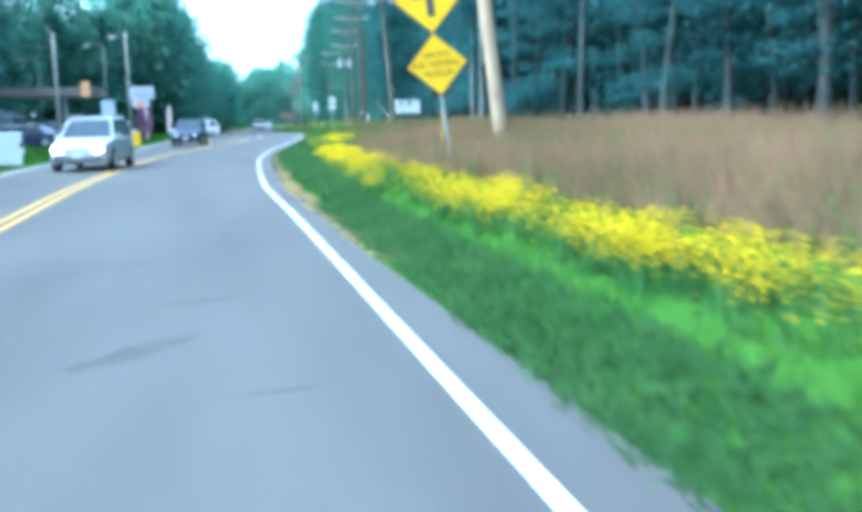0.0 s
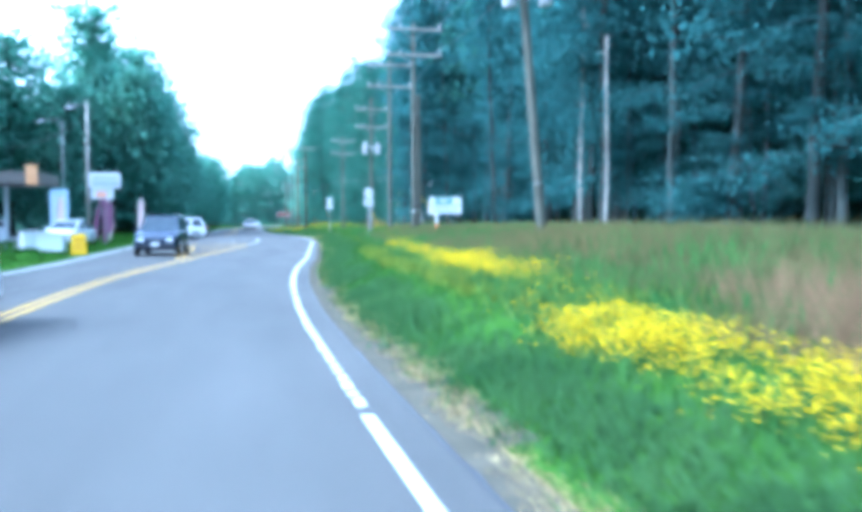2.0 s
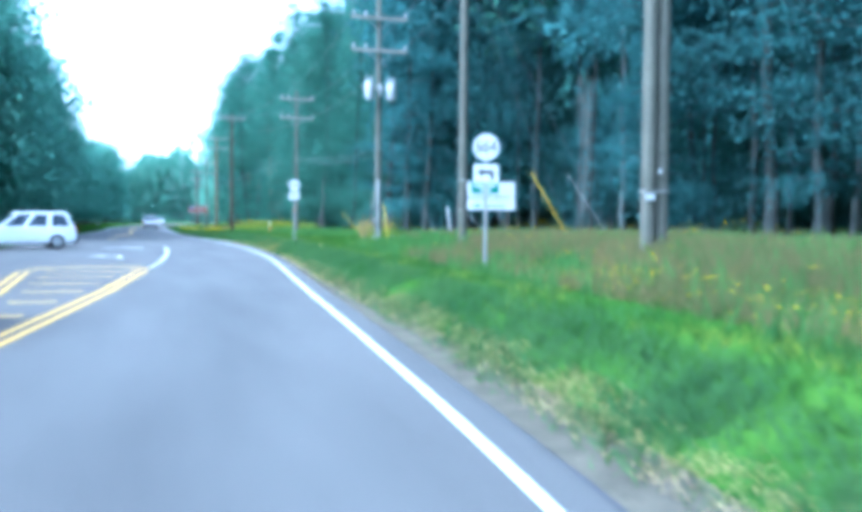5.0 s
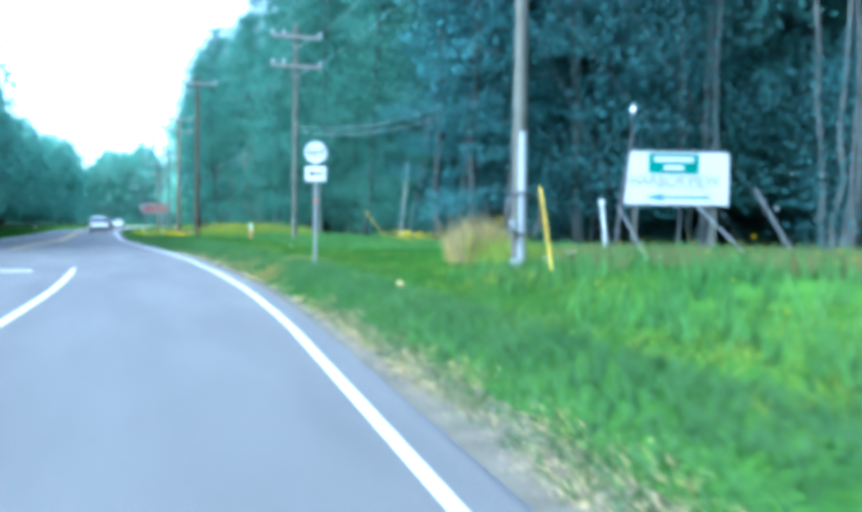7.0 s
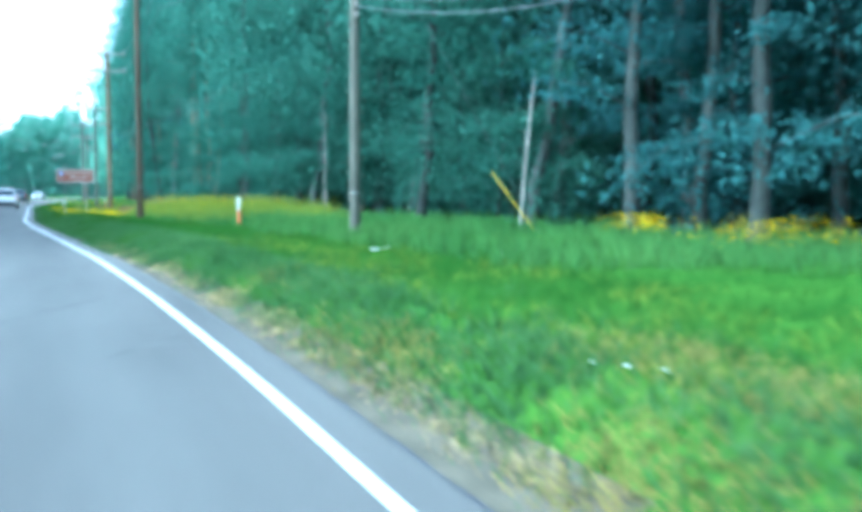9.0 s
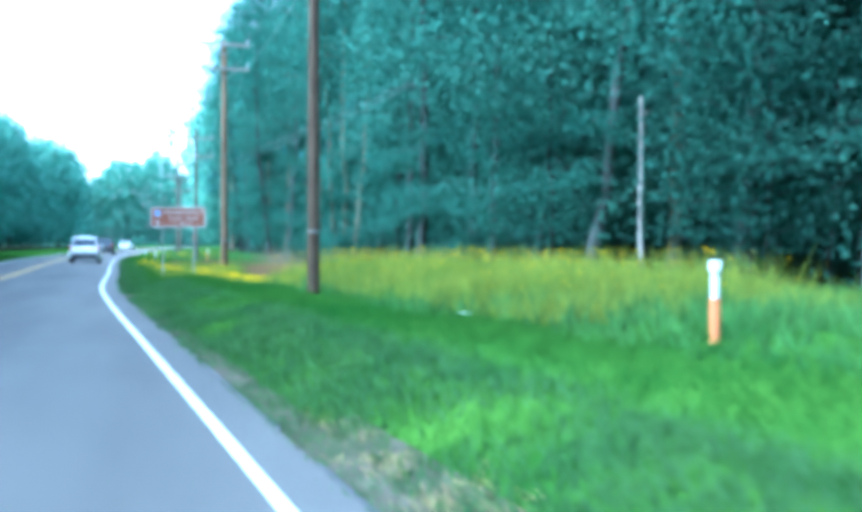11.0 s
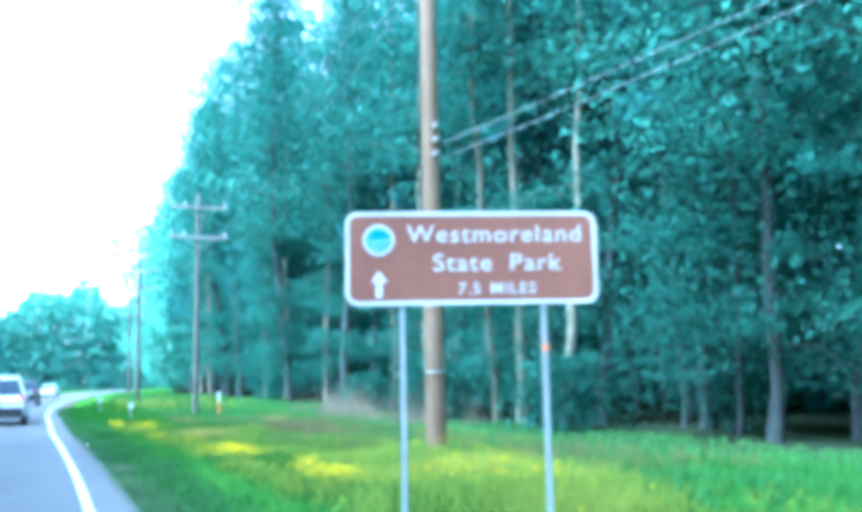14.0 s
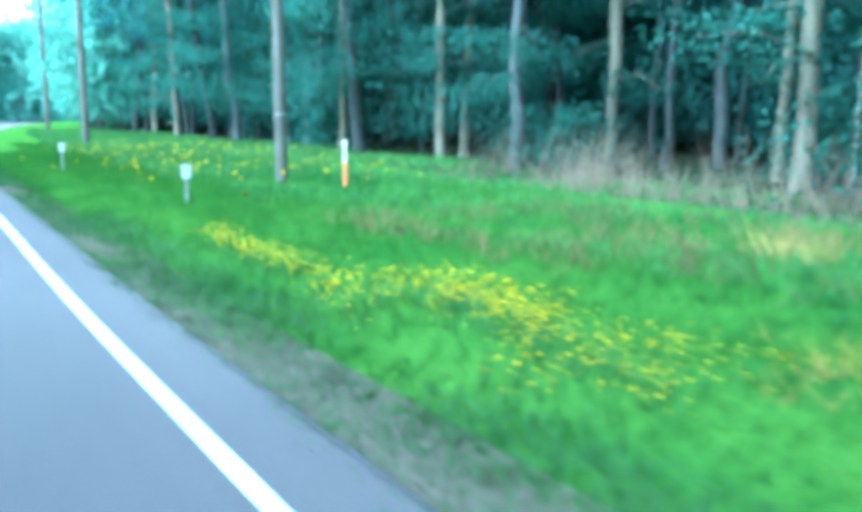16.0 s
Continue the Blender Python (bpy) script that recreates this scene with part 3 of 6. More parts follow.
def plant(proto, x, y, turn, size=1.0, tilt=(0, 0)):
    m = pose(x, y, stand(x, y), tilt[0], tilt[1], turn) @ Matrix.Diagonal((size, size, size, 1))
    ob = copy_thing(proto, m)
    ob.matrix_basis = m
    return ob


def build_woods():
    rng = np.random.default_rng(11)
    tall = [
        grow("tree", 1, 23, 0.20, 0.36, 3.2, 30, 66, 0.31, M_LEAF_SHADE, label="tall slender dark green forest tree with grey bark"),
        grow("tree", 2, 25, 0.23, 0.42, 3.4, 30, 66, 0.31, M_LEAF, label="tall slender green forest tree with grey bark"),
        grow("tree", 3, 21, 0.17, 0.32, 2.8, 30, 66, 0.30, M_LEAF_SHADE, kind="pine", label="tall narrow dark green pine at the wood's edge"),
    ]
    pale_tall, fine_tall, fine_low = {}, {}, {}
    # zone 0, up to y 110, has blue shade coloured into its leaves
    for zone, leaf_a, leaf_b, bark, tone in ((0, M_LEAF_SHADE, M_LEAF_SHADE, M_BARK, "dark shade-blued green"), (1, M_LEAF, M_LEAF, M_BARK_PALE, "fresh green")):
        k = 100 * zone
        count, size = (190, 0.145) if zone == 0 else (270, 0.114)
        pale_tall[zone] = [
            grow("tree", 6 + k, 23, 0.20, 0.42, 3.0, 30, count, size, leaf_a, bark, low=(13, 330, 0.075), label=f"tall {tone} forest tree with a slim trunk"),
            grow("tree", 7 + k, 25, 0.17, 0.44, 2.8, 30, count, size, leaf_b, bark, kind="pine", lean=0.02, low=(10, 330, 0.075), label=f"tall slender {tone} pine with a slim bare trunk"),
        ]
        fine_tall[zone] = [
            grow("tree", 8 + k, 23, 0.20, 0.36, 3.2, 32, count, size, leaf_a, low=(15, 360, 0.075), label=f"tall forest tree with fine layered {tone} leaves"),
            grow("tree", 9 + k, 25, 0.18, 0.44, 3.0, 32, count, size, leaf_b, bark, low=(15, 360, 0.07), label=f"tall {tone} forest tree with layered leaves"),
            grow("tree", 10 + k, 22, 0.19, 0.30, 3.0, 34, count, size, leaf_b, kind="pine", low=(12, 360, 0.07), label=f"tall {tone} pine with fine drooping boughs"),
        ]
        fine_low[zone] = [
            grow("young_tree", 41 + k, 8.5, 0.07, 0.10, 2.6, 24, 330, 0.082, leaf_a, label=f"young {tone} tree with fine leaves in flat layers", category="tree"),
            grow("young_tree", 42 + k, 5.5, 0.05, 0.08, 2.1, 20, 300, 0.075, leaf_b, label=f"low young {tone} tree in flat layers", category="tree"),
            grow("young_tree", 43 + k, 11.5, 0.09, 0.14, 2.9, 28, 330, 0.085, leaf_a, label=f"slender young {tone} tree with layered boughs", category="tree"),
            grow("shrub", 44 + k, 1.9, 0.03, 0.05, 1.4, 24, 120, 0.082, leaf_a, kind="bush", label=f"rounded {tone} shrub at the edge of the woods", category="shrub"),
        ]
    inner = [
        grow("tree", 61, 17, 0.10, 0.55, 1.8, 12, 40, 0.34, M_LEAF_SHADE, label="thin bare-stemmed tree standing inside the shaded woods"),
        grow("tree", 62, 19, 0.14, 0.60, 2.0, 12, 40, 0.34, M_LEAF_SHADE, lean=0.015, label="slender bare-stemmed tree standing inside the shaded woods"),
    ]
    # these crowns take the leaf colour that is lightened for haze
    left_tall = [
        grow("tree", 31, 19, 0.22, 0.10, 4.2, 38, 68, 0.45, M_LEAF_HAZE, label="broad dark green roadside tree with low boughs"),
        grow("tree", 32, 17, 0.20, 0.06, 4.0, 38, 68, 0.45, M_LEAF_HAZE, label="broad green roadside tree with low boughs"),
        grow("tree", 33, 21, 0.22, 0.12, 4.0, 38, 68, 0.45, M_LEAF_HAZE, label="tall dark green roadside tree"),
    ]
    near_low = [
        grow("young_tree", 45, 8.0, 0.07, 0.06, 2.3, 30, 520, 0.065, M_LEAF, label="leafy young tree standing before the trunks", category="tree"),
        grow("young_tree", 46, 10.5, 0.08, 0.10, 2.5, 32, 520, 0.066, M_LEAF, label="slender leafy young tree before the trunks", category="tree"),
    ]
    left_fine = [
        grow("tree", 34, 19, 0.22, 0.10, 4.2, 44, 125, 0.31, M_LEAF_HAZE, label="broad green roadside tree with fine low boughs"),
        grow("tree", 35, 17, 0.20, 0.06, 4.0, 44, 125, 0.31, M_LEAF_HAZE, label="broad dark green roadside tree with fine leaves"),
        grow("tree", 36, 21, 0.22, 0.12, 4.0, 44, 125, 0.31, M_LEAF_HAZE, label="tall green roadside tree with fine leaves"),
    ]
    # trunks that stand free at the wood's edge
    front = [(13.6, 22.0), (13.4, 26.4), (13.9, 32.5), (13.4, 40.1), (13.8, 43.7), (13.5, 47.6), (13.7, 52.2), (13.3, 57.6), (13.8, 60.4), (13.4, 75.4), (14.6, 77.2), (13.6, 100.3), (13.5, 103.6), (13.9, 105.6), (13.3, 107.1), (13.9, 112.6), (13.6, 119.4),
             (13.5, 132.6), (13.8, 136.7), (13.4, 139.3), (13.9, 142.6), (13.6, 147.6), (13.8, 150.0), (14.3, 153.8), (14.07, 161.5), (14.2, 164.3), (13.84, 165.4), (14.46, 172.2), (13.5, 180.3), (14.25, 185.7), (13.9, 192.0)]
    for i, (x, y) in enumerate(front):
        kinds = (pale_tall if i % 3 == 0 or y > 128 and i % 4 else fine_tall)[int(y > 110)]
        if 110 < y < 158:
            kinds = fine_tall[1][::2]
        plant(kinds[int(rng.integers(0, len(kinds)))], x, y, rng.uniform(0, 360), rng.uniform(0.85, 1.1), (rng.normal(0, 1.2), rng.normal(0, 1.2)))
    # more rows behind and between
    taken = [np.array(p) for p in front]
    for row_x, gap in ((15.8, 4.2), (18.6, 9.0)):
        y = 4.0
        while y < 292:
            x, yy = row_x + rng.normal(0, 0.6), y + rng.normal(0, 0.8)
            x += max(0.0, float(edge(yy)) - 4.0)
            if not (row_x < 16 and 80 < yy < 95) and min(np.hypot(*(np.array((x, yy)) - q)) for q in taken) > 1.4:
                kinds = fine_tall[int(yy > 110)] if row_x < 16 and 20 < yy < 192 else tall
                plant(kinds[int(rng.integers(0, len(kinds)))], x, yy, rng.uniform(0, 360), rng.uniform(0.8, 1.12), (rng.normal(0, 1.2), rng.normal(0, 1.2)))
            y += gap * rng.uniform(0.75, 1.3)
    y = 14.0
    while y < 205:
        plant(inner[int(rng.integers(0, 2))], rng.uniform(16.3, 21.5), y, rng.uniform(0, 360), rng.uniform(0.8, 1.15), (rng.normal(0, 2), rng.normal(0, 2)))
        y += rng.uniform(1.2, 3.0)
    y = 190.0
    while y < 300:
        x = 12.6 + rng.normal(0, 0.5) + max(0.0, float(edge(y)) - 3.0)
        plant((fine_tall[1] if y < 226 else left_tall)[int(rng.integers(0, 3))], x + 1.2, y, rng.uniform(0, 360), rng.uniform(0.95, 1.15))
        y += rng.uniform(3.4, 5)
    # understorey
    y = 6.0
    while y < 215:
        x = 15.7 + rng.normal(0, 0.9) + (2.6 if 78 < y < 96 else 0.6 if 144 < y < 190 else 0)
        x += 2.2 if 84 < y < 95 else 0.0
        k = int(rng.choice([0, 1, 2, 3], p=[0.14, 0.10, 0.56, 0.20] if y < 112 else [0.26, 0.18, 0.40, 0.16]))
        if k == 3:
            x -= 1.4
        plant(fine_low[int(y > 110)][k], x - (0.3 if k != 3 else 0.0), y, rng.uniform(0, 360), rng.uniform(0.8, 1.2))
        y += rng.uniform(2.6, 5.4) * (1.6 if y < 112 else 1.0)
    for x, y, k, s in ((13.4, 168.9, 3, 1.1), (15.6, 156.6, 0, 0.9), (15.2, 145.2, 2, 1.0), (15.0, 136.0, 0, 1.1), (15.1, 127.5, 2, 1.0), (15.0, 116.5, 0, 1.1)):
        plant(fine_low[1][k] if k == 3 else near_low[k // 2], x, y, rng.uniform(0, 360), s)
    for x, y, s in ((17.3, 95.5, 0.95), (17.0, 99.5, 1.1), (17.6, 103.4, 1.0)):
        plant(fine_low[0][2], x, y, rng.uniform(0, 360), s)
    # the far side of the road
    y = 58.0
    while y < 330:
        base = -13.5 + max(0.0, float(edge(y)) - 1.2) 
        base -= float(np.interp(y, [170, 215, 330], [0, 7, 13]))
        if y < 118:
            base = -30 - 3 * math.sin(y) if y < 96 else -19 if y > 112 else -30
        for row, step in ((0, 0), (4.6, 1.7))[: 2 if y < 190 else 1]:
            plant((left_fine if y < 176 and row == 0 else left_tall)[int(rng.integers(0, 3))], base - row + rng.normal(0, 0.7), y + step + rng.normal(0, 0.6), rng.uniform(0, 360), rng.uniform(0.8, 1.12))
        y += rng.uniform(3.6, 5.2)
    for y in np.arange(-10, 112, 7.0):
        plant(left_tall[int(rng.integers(0, 3))], -36 + rng.normal(0, 2), y, rng.uniform(0, 360), rng.uniform(1.2, 1.5))
    # bare and broken trunks
    pale = snag("dead_trunk", 51, 7.9, 0.12, M_SNAG, 5, "pale barkless dead trunk standing at the wood's edge")
    for x, y, s, tilt in ((12.5, 55.6, 1.0, 0), (13.2, 111.8, 0.52, -7), (13.3, 129.6, 0.58, 0), (15.0, 171.6, 0.38, 0), (12.9, 59.2, 1.25, -1)):
        plant(pale, x, y, rng.uniform(0, 360), s, (0, tilt))
    for proto in (*tall, *sum([*pale_tall.values(), *fine_tall.values(), *fine_low.values()], []), *inner, *near_low, *left_fine, *left_tall, pale):
        for o in (*proto.children_recursive, proto):
            bpy.data.objects.remove(o)
    # deep woods behind
    def thicket(name, n, xs, ys, zs, size, label, shift=0.0):
        y = rng.uniform(*ys, n)
        x = rng.uniform(*xs, n) + np.where(shift * edge(y) > 0, np.maximum(0, edge(y) - 3.0), 0)
        z = zs[0] + (zs[1] - zs[0]) * rng.uniform(0, 1, n) ** 0.9
        z *= 1 + 0.12 * np.sin(y * 0.31) + 0.1 * np.sin(y * 0.83 + 1)
        out = np.stack([np.where(x > 0, -1.0, 1.0), rng.normal(-0.3, 0.25, n), rng.normal(0, 0.15, n)], -1)
        out /= np.linalg.norm(out, axis=1)[:, None]
        co, soft = leaves(np.stack([x, y, z], -1), out, size, rng, 0.8, 1.3)
        # either side's thicket has haze brightened into its leaf colour
        me = fast(name, co, 3, M_LEAF_FAR if xs[0] > 0 else M_LEAF_HAZE, soft)
        tagged(new(name, me), label, "woods", kind="stuff")

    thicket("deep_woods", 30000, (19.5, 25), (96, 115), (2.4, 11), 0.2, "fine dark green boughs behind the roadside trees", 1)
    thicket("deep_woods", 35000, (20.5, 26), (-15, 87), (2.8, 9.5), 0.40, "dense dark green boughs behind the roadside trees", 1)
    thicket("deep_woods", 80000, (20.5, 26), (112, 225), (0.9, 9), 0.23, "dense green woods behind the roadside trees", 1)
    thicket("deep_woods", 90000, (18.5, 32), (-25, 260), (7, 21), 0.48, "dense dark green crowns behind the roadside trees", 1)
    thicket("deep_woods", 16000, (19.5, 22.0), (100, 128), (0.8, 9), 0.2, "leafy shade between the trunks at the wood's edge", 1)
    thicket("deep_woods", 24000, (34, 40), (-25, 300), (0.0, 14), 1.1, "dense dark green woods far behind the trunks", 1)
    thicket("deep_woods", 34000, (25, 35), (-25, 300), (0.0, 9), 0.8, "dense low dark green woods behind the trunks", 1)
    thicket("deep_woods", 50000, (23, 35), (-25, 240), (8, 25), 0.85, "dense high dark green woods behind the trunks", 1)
    thicket("deep_woods", 30000, (-56, -38), (-30, 150), (0.2, 15), 0.75, "dense dark green woods behind the filling station")
    thicket("deep_woods", 36000, (-36, -20), (112, 300), (0.2, 16), 0.65, "dense dark green woods across the road")

    n = 40000
    x, y = rng.uniform(-75, 75, n), rng.uniform(0, 26, n)
    y = 352 + y
    z = rng.uniform(0, 1, n) * (20.5 + 2.5 * np.sin(x * 0.21) + 1.6 * np.sin(x * 0.57 + 2))
    # distance haze comes from the lightened leaf colour
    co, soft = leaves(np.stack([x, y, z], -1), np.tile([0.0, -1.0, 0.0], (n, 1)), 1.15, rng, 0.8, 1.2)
    tagged(new("far_woods", fast("far_woods", co, 3, M_LEAF_HAZE, soft)), "distant green woods closing the road's view", "woods", kind="stuff")


build_woods()
# utility poles, wires and signs


def bolt_ring(z, r, mat, parent, label=""):
    part("band", tube([(0, 0, z - 0.014), (0, 0, z + 0.014)], r, 12), mat, parent, label)


def utility_pole(x, y, high, mat, arms=(), tanks=0.0, conduit=0.0, lean=(0, 0), label="", arm_half=1.1, band=1.6, comm=0.0, girth=0.16):
    """A wooden pole with cross-arms at the heights given, insulators and, where asked, transformers and a conduit."""
    z0 = stand(x, y)
    pole = thing("utility_pole", pose(x, y, z0, lean[0], lean[1], 0), label, "utility pole", group="utility poles along the road")
    top = high - z0
    part("shaft", tube([(0, 0, -0.5), (0, 0, 0.1), (0, 0, top * 0.5), (0, 0, top - 0.05), (0, 0, top)], [girth * 1.05, girth, girth * 0.85, girth * 0.7, girth * 0.5], 14), mat, pole, smooth=True)
    if band:
        bolt_ring(band - z0, girth * 1.03, M_STEEL, pole, "pale metal band")
    for zz in arms:
        z = zz - z0
        arm = part("cross_arm", box(2 * arm_half, 0.10, 0.12, 0, -girth * 0.8 - 0.03, z, 0.01), M_ARM, pole)
        for s in (-1, 1):
            part("brace", tube([(0, -girth * 0.7, z - 0.45), (s * 0.5 * arm_half, -girth * 0.8 - 0.05, z - 0.05)], 0.014, 5), M_STEEL, pole)
        for k in (-0.93, -0.5, 0.93):
            ins = tube([(k * arm_half, -girth * 0.8 - 0.03, z + 0.06), (k * arm_half, -girth * 0.8 - 0.03, z + 0.12), (k * arm_half, -girth * 0.8 - 0.03, z + 0.16), (k * arm_half, -girth * 0.8 - 0.03, z + 0.24)], [0.015, 0.05, 0.055, 0.03], 8)
            part("insulator", ins, M_CERAMIC, arm, smooth=True)
    if tanks:
        z = tanks - z0
        part("tank_rack", box(1.3, 0.08, 0.08, 0, -girth - 0.02, z + 0.1, 0.01), M_STEEL, pole)
        for k in (-0.44, 0.44):
            t = part("transformer", tube([(k, -girth - 0.12, z - 0.36), (k, -girth - 0.12, z - 0.33), (k, -girth - 0.12, z + 0.26), (k, -girth - 0.12, z + 0.31)], [0.145, 0.165, 0.165, 0.15], 16), M_TANK, pole, "pale grey transformer can", smooth=True)
            for q in (-0.1, 0.1):
                part("bushing", tube([(k + q, -girth - 0.12, z + 0.34), (k + q, -girth - 0.12, z + 0.44), (k + q, -girth - 0.12, z + 0.55)], [0.03, 0.04, 0.015], 7), M_CERAMIC, t)
        part("cutout", tube([(0.05, -girth - 0.1, z - 0.2), (0.0, -girth - 0.1, z + 0.25)], 0.06, 7), M_CERAMIC, pole)
    if comm:
        for k in range(3):
            part("wire_bracket", box(0.05, 0.16, 0.07, 0, -girth - 0.03, comm - z0 - 0.22 * k, 0.01), M_ARM, pole)
    if conduit:
        part("conduit", tube([(-0.03, -girth - 0.06, -0.1), (-0.03, -girth - 0.06, conduit - z0)], 0.062, 10), M_CONDUIT, pole, "pale grey cable conduit")
        part("meter_box", box(0.11, 0.10, 0.20, -0.22, -girth - 0.08, 0.85, 0.02), M_CONDUIT, pole)
        part("pedestal", box(0.15, 0.15, 0.36, -0.16, -girth - 0.10, 0.1, 0.02), M_CONDUIT, pole, "pale grey cable pedestal")
        loops = [((0.33 + 0.018 * math.sin(a * 0.7)) * math.cos(a) - 0.04, -girth - 0.15 + 0.012 * math.sin(a * 0.4), 1.04 + (0.36 + 0.012 * math.cos(a * 0.9)) * math.sin(a)) for a in np.linspace(0, 6 * math.pi, 64)]
        part("cable_coil", tube(loops, 0.011, 6), M_SIGN_BLACK, pole, "coil of black cable hung on the pole")
        for z in (0.70, 1.40):
            ring = [(0.19 * math.cos(a) + 0.02, 0.22 * math.sin(a) - 0.05, z) for a in np.linspace(0, 2 * math.pi, 17)]
            part("strap", tube(ring, 0.018, 6), M_SIGN_BLACK, pole)
    return pole


def wire(name, a, b, sag, r, label, turns=14, mat=None):
    a, b = Vector(a), Vector(b)
    pts = [a + (b - a) * k - Vector((0, 0, 4 * sag * k * (1 - k))) for k in np.linspace(0, 1, turns)]
    bm = tube([p - a for p in pts], r, 5)
    ob = part(name, bm, mat or M_WIRE, None)
    ob.matrix_basis = Matrix.Translation(a)
    return tagged(ob, label, "cable", group="overhead wires")


def guy_guard(top, foot, mat, label, pole_at=None):
    a, b = Vector(top), Vector(foot)
    g = thing("guy_wire", Matrix.Translation(b), label, "guy wire", group="pole guy wires")
    d = a - b
    part("guard", tube([d * 0.03, d * 0.1, d * 0.95, d], [0.009, 0.014, 0.014, 0.009], 8), mat, g)
    if pole_at:
        part("strand", tube([d * -0.12, Vector(pole_at) - b], 0.0045, 5), M_WIRE, g)
    else:
        part("strand", tube([d * -0.12, d * 0.1], 0.01, 5), M_STEEL, g)
    return g


def build_poles():
    utility_pole(4.41, 20.2, 10.5, M_POLE_TAN, (9.2,), lean=(0, -6.8), label="leaning tan wooden utility pole in tall grass", band=0, girth=0.17)
    utility_pole(5.08, 41.3, 9.6, M_POLE, (9.25, 8.0), tanks=6.8, label="grey wooden utility pole with two transformer cans", band=2.35, lean=(0, -4.6), girth=0.12)
    lashed = utility_pole(6.05, 63.2, 10.7, M_POLE, (10.4, 9.2), label="grey wooden utility pole with a second shaft lashed on", arm_half=1.3, band=0, comm=6.4, girth=0.125)
    z0 = stand(6.05, 63.2)
    part("second_shaft", tube([(0.25, 0.03, -0.5), (0.25, 0.03, 0.1), (0.24, 0.03, 4.0), (0.23, 0.03, 7.3 - z0), (0.23, 0.03, 7.4 - z0)], [0.13, 0.125, 0.115, 0.105, 0.06], 14), M_POLE, lashed, "scraped wooden shaft", smooth=True)
    ring = [(0.12 + 0.265 * math.cos(a), 0.015 + 0.14 * math.sin(a), 2.0 - z0) for a in np.linspace(0, 2 * math.pi, 21)]
    part("band", tube(ring, 0.013, 6), M_STEEL, lashed, "pale metal band round both shafts")
    part("tag", box(0.17, 0.012, 0.10, -0.04, -0.132, 1.91 - z0, 0.003), M_SIGN_WHITE, lashed, "white tag")
    part("tag", box(0.05, 0.012, 0.07, 0.13, -0.13, 2.32 - z0, 0.003), M_SIGN_WHITE, lashed, "small pale tag")
    utility_pole(6.6, 73.8, 10.8, M_POLE, (10.5, 9.25), label="grey wooden utility pole with two cross-arms", arm_half=1.3, band=2.6, girth=0.125)
    utility_pole(7.08, 85.2, 10.1, M_POLE, (9.3, 8.05), tanks=6.5, conduit=3.05, label="grey utility pole with transformers and pale conduit", band=0, girth=0.13)
    utility_pole(7.62, 108.6, 9.6, M_POLE, (9.05, 7.85), label="grey wooden utility pole with two cross-arms", arm_half=1.05, band=1.5, comm=5.5, girth=0.112)
    utility_pole(5.49, 129.5, 10.3, M_POLE_DARK, (9.9,), label="dark brown wooden utility pole in yellow weeds", band=1.7, girth=0.13)
    utility_pole(5.9, 151.7, 10.2, M_POLE_BROWN, (8.95, 10.0), label="brown wooden utility pole behind the park sign", arm_half=1.05, band=1.5, comm=5.2, girth=0.15)
    utility_pole(6.65, 179.0, 9.5, M_POLE, (8.85, 7.55), label="grey wooden utility pole with two cross-arms", arm_half=1.2, band=1.5, girth=0.13)
    utility_pole(6.6, 203.0, 9.6, M_POLE, (8.9, 7.7), label="grey wooden utility pole before the woods", arm_half=1.1, band=0)
    utility_pole(8.4, 230.0, 9.6, M_POLE, (8.9, 7.7), label="grey wooden utility pole before the woods", arm_half=1.1, band=0)
    tops = [(4.38, 41.3, 8.15, 9.4), (6.15, 63.2, 9.35, 10.55), (6.6, 73.8, 9.4, 10.65), (7.08, 85.2, 8.2, 9.45), (7.62, 108.6, 8.0, 9.2), (5.49, 129.5, 8.9, 10.05), (5.9, 151.7, 9.1, 10.15), (6.65, 179.0, 7.8, 9.1), (6.6, 203, 7.85, 9.05), (8.4, 230, 7.85, 9.05)]
    for (x0, y0, l0, u0), (x1, y1, l1, u1) in zip(tops, tops[1:]):
        for k in (-0.95, 0.95):
            wire("power_line", (x0 + k, y0, u0), (x1 + k, y1, u1), 0.35, 0.0065, "thin grey overhead power line between poles")
        wire("power_line", (x0 + 0.95, y0, l0), (x1 + 0.95, y1, l1), 0.35, 0.0065, "thin grey overhead power line between poles")
    wire("service_cable", (7.6, 108.4, 5.4), (12.6, 105.2, 6.0), 0.35, 0.006, "pale service cable into the trees", mat=M_WIRE_PALE)
    wire("service_cable", (7.6, 108.4, 5.2), (12.7, 105.0, 5.7), 0.4, 0.006, "pale service cable into the trees", mat=M_WIRE_PALE)
    wire("service_cable", (6.05, 151.6, 4.95), (12.5, 143.0, 7.75), 0.1, 0.0042, "pale service cable rising into the trees", mat=M_WIRE_PALE)
    wire("service_cable", (6.05, 151.6, 4.72), (12.5, 144.5, 7.6), 0.14, 0.0042, "pale service cable rising into the trees", mat=M_WIRE_PALE)
    wire("service_cable", (6.15, 63.1, 6.4), (14.5, 66.0, 5.8), 0.7, 0.009, "grey service cable into the trees")
    # guys
    guy_guard((2.97, 19.95, 2.62), (3.12, 20.65, 0.45), M_PLASTIC_YELLOW, "yellow plastic guy guard in tall brown grass", (4.0, 20.2, 8.5))
